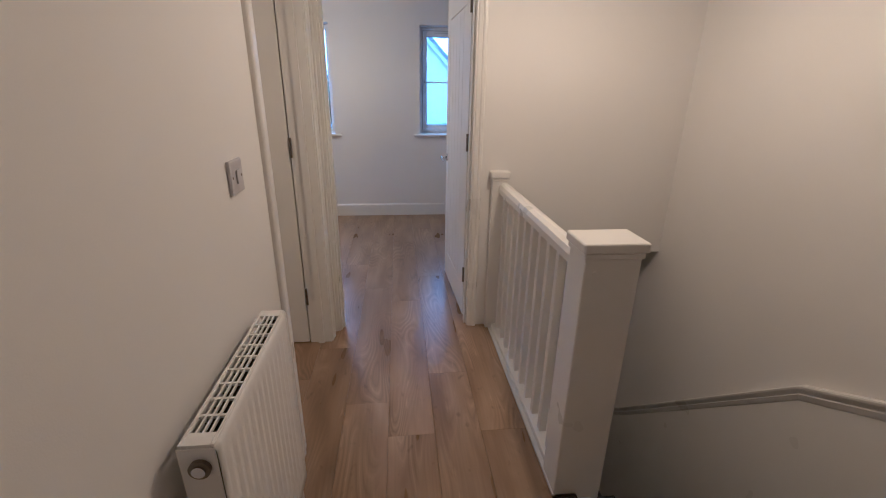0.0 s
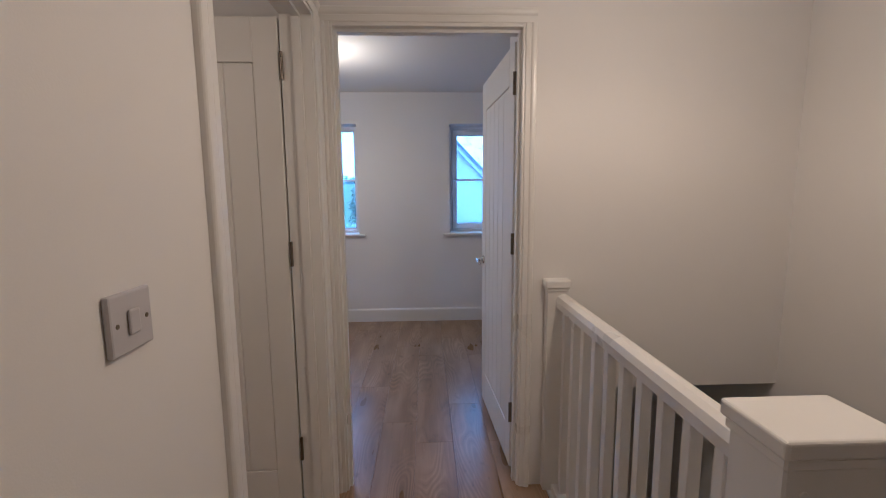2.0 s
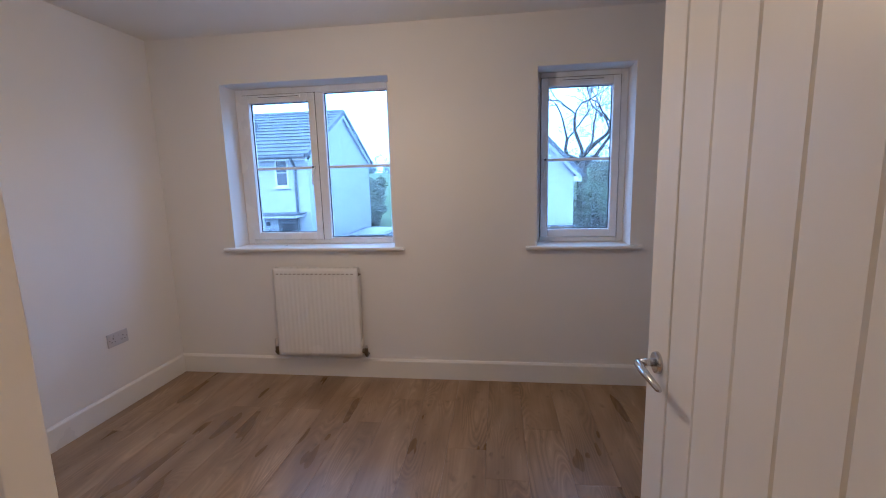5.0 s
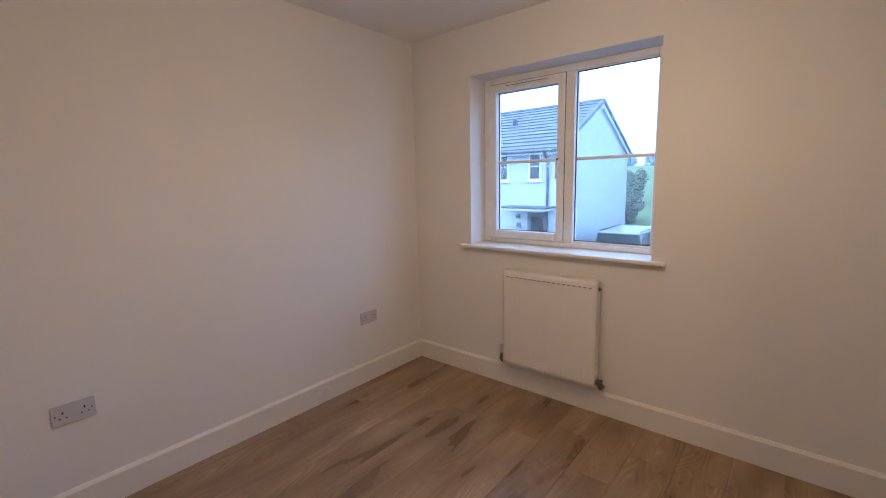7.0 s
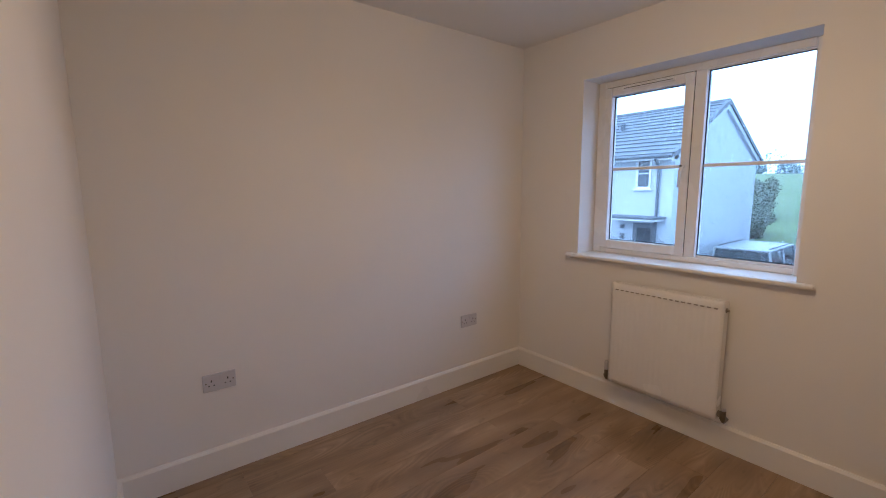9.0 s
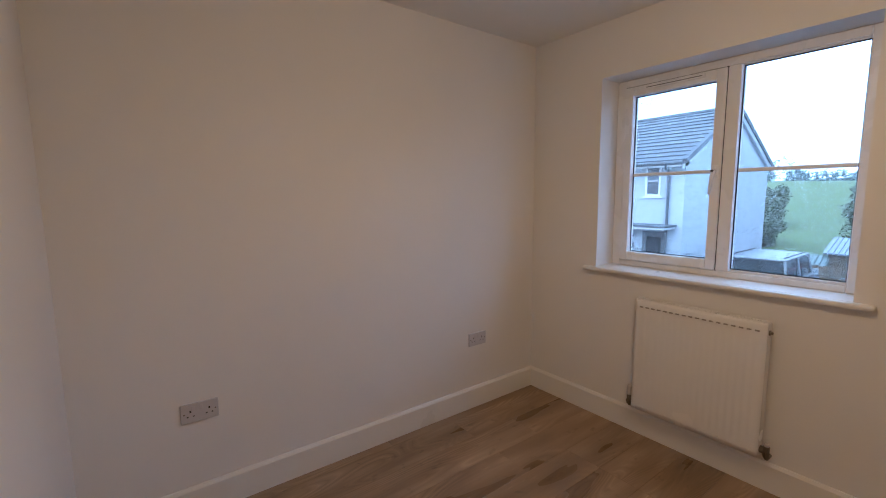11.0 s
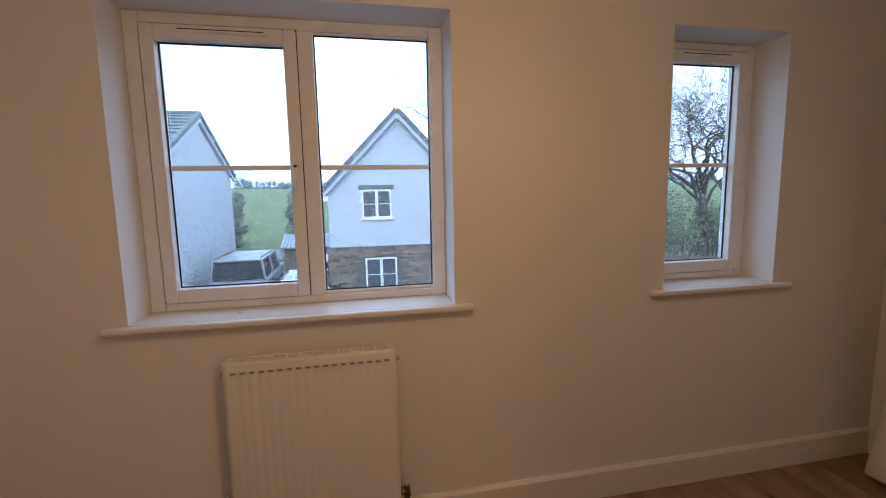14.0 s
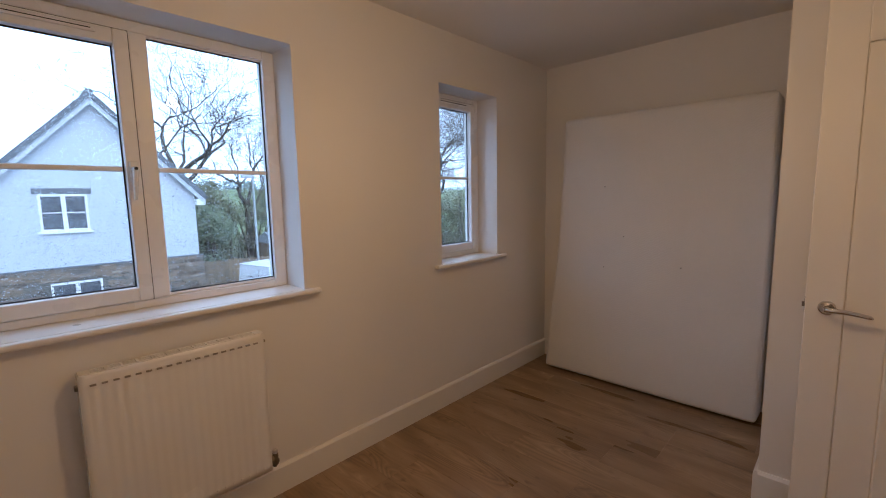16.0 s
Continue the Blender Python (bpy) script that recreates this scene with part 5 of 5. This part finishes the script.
lp = thing("street_lamp", (5.62, 20.0, GZ), "slim grey steel lamp post by the fence", "street lamp")
part("column", tube([(0, 0, 0), (0, 0, 0.9), (0, 0, 0.95), (0, 0, 4.72)], [0.075, 0.07, 0.05, 0.038], 10), GALV, lp, smooth=False)
part("lantern", box(-0.42, 0.06, -0.08, 0.08, 4.70, 4.80, 0.02, 2), GALV, lp)
part("diffuser", box(-0.38, -0.08, -0.06, 0.06, 4.682, 4.702, 0.004), PLASTIC, lp)


# ---- parked vehicles ----
def vehicle(name, place, turn, paint, label, length=4.3, width=1.75, height=1.5, cabin=(0.22, 0.86), bonnet=0.62, boxy=0.12, category="car", panel=False):
    """A parked car along its own +x (front), on the ground: body shell, greenhouse with panes, wheels and lamps."""
    v = thing(name, place, label, category, "parked cars", turn)
    L, W, H = length, width / 2, height
    c0, c1 = L * cabin[0], L * cabin[1]
    zb, zw = 0.24, H * bonnet
    o = [(0.02, zb + 0.12), (0.10, zb), (L - 0.12, zb), (L - 0.02, zb + 0.15), (L, zw * 0.72), (L - 0.10, zw * 0.90), (c1 + 0.05, zw), (c0, zw), (0.04, zw * 0.97), (0.0, zw * 0.7)]
    bm = prism(o, "y", -W, W)
    bmesh.ops.bevel(bm, geom=list(bm.edges), offset=0.05, segments=2, affect="EDGES")
    part("body", bm, paint, v)
    # greenhouse
    f0, f1 = c0 + boxy * 0.6, c1 - boxy * 4.0
    base, top = zw - 0.02, H
    bm = bmesh.new()
    tw = W - 0.13
    q = [(c0, -W + 0.05, base), (c1, -W + 0.05, base), (c1, W - 0.05, base), (c0, W - 0.05, base), (f0, -tw, top - 0.05), (f1, -tw, top - 0.05), (f1, tw, top - 0.05), (f0, tw, top - 0.05)]
    vs = [bm.verts.new(p) for p in q]
    for f in ((0, 1, 5, 4), (1, 2, 6, 5), (2, 3, 7, 6), (3, 0, 4, 7), (4, 5, 6, 7), (0, 3, 2, 1)):
        bm.faces.new([vs[i] for i in f])
    if panel:
        part("load_body", bm, paint, v)
    else:
        part("windows", bm, CAR_GLASS, v, "dark tinted windows")
    part("roof", box(f0 - 0.03, f1 + 0.05, -tw - 0.02, tw + 0.02, top - 0.06, top, 0.03, 3), paint, v)
    if not panel:
        for s in (-1, 1):
            for a, b in (((c0, base), (f0, top - 0.05)), ((c1, base), (f1, top - 0.05)), (((c0 + c1) / 2, base), ((f0 + f1) / 2, top - 0.05))):
                part("pillar", tube([(a[0], s * (W - 0.045), a[1]), (b[0], s * (tw + 0.005), b[1])], 0.035, 6), paint, v)
            part("roof_rail", tube([(f0 + 0.1, s * (tw - 0.05), top + 0.025), (f1 - 0.1, s * (tw - 0.05), top + 0.025)], 0.015, 6), DARK, v)
    for x in (L * 0.19, L * 0.81):
        for s in (-1, 1):
            wh = part("wheel", tube([(x, s * (W - 0.18), 0.32), (x, s * (W + 0.005), 0.32)], 0.32, 20), TYRE, v)
            part("rim", tube([(x, s * (W + 0.004), 0.32), (x, s * (W + 0.014), 0.32)], [0.21, 0.19], 16), GALV, wh)
    for s in (-1, 1):
        part("headlight", box(L - 0.10, L + 0.005, s * (W - 0.30) - 0.14, s * (W - 0.30) + 0.14, zw * 0.68, zw * 0.86, 0.02), GALV, v, "clear headlight")
        part("tail_light", box(-0.006, 0.06, s * (W - 0.16) - 0.09, s * (W - 0.16) + 0.09, zw * 0.62, zw * 0.92, 0.02), CAR_RED, v, "red tail light")
        part("mirror", box(c1 - 0.25, c1 - 0.10, s * (W + 0.08) - 0.07, s * (W + 0.08) + 0.07, zw + 0.02, zw + 0.15, 0.02), paint, v)
    part("number_plate", box(-0.012, 0.0, -0.26, 0.26, zw * 0.52, zw * 0.52 + 0.11), PLASTIC, v)
    return v


vehicle("parked_car", (-4.35, 17.6, land_height(-4.1, 18.5) - 0.1), 91, CAR_SILVER, "silver estate car with dark windows parked beside the white house", 3.7, 1.68, 1.6, (0.03, 0.76), 0.60, 0.06)
vehicle("parked_car", (-1.75, 20.4, land_height(-2.2, 20) - 0.15), 100, CAR_RED, "red hatchback parked beside the stone house", 3.9, 1.7, 1.5, (0.06, 0.74), 0.60, 0.10)
vehicle("parked_car", (-2.45, 17.6, land_height(-2.5, 18) - 0.12), 92, CAR_WHITE, "white car parked in front of a red one", 3.9, 1.66, 1.25, (0.08, 0.72), 0.62, 0.10)
vehicle("parked_van", (4.55, 18.0, GZ), 12, CAR_WHITE, "white panel van parked by the fence", 4.6, 1.85, 1.68, (0.01, 0.80), 0.55, 0.06, "van", True)


# ---------------- floor planks ----------------
def planks():
    """Single laminate boards along y, each a child of the floor."""
    wide, long_, start = 0.2055, 1.29, 0.17
    rng = random.Random(5)
    cols = range(int((XL - start) / wide) - 1, int((SX - start) / wide) + 1)
    for c in cols:
        x0 = start + c * wide
        x1 = x0 + wide
        mid = (x0 + x1) / 2
        spans = []
        if D1[0] - wide * 0.45 < mid < D1[1] + wide * 0.3:
            spans.append((BACK, YF))
        else:
            if XL < x1 and mid < BX:
                spans.append((YN - 0.06, YF))
            elif BX <= mid and x0 < XR:
                spans.append((BY - 0.05, YF))
            if LX - 0.12 < mid < 1.09:
                spans.append((BACK, LY + 0.02))
            elif 1.09 <= mid and x0 < SX:
                spans.append((BACK, 0.75))
            if -0.9 < mid < LX - 0.1:
                spans.append((1.2, LY))
        xa, xb = max(x0, XL), min(x1, XR if mid > 1.09 else x1)
        for a, b in spans:
            y = BACK - rng.choice((0.15, 0.43, 0.64, 0.86, 1.07, 0.32))
            while y < b:
                ya, yb = max(a, y), min(b, y + long_)
                if yb - ya > 0.03 and xb - xa > 0.02:
                    ob = part("plank", box(xa + 0.0005, xb - 0.0005, ya + 0.0001, yb - 0.0001, -0.012, 0.0, 0.0006), OAK, floor)
                y += long_


planks()
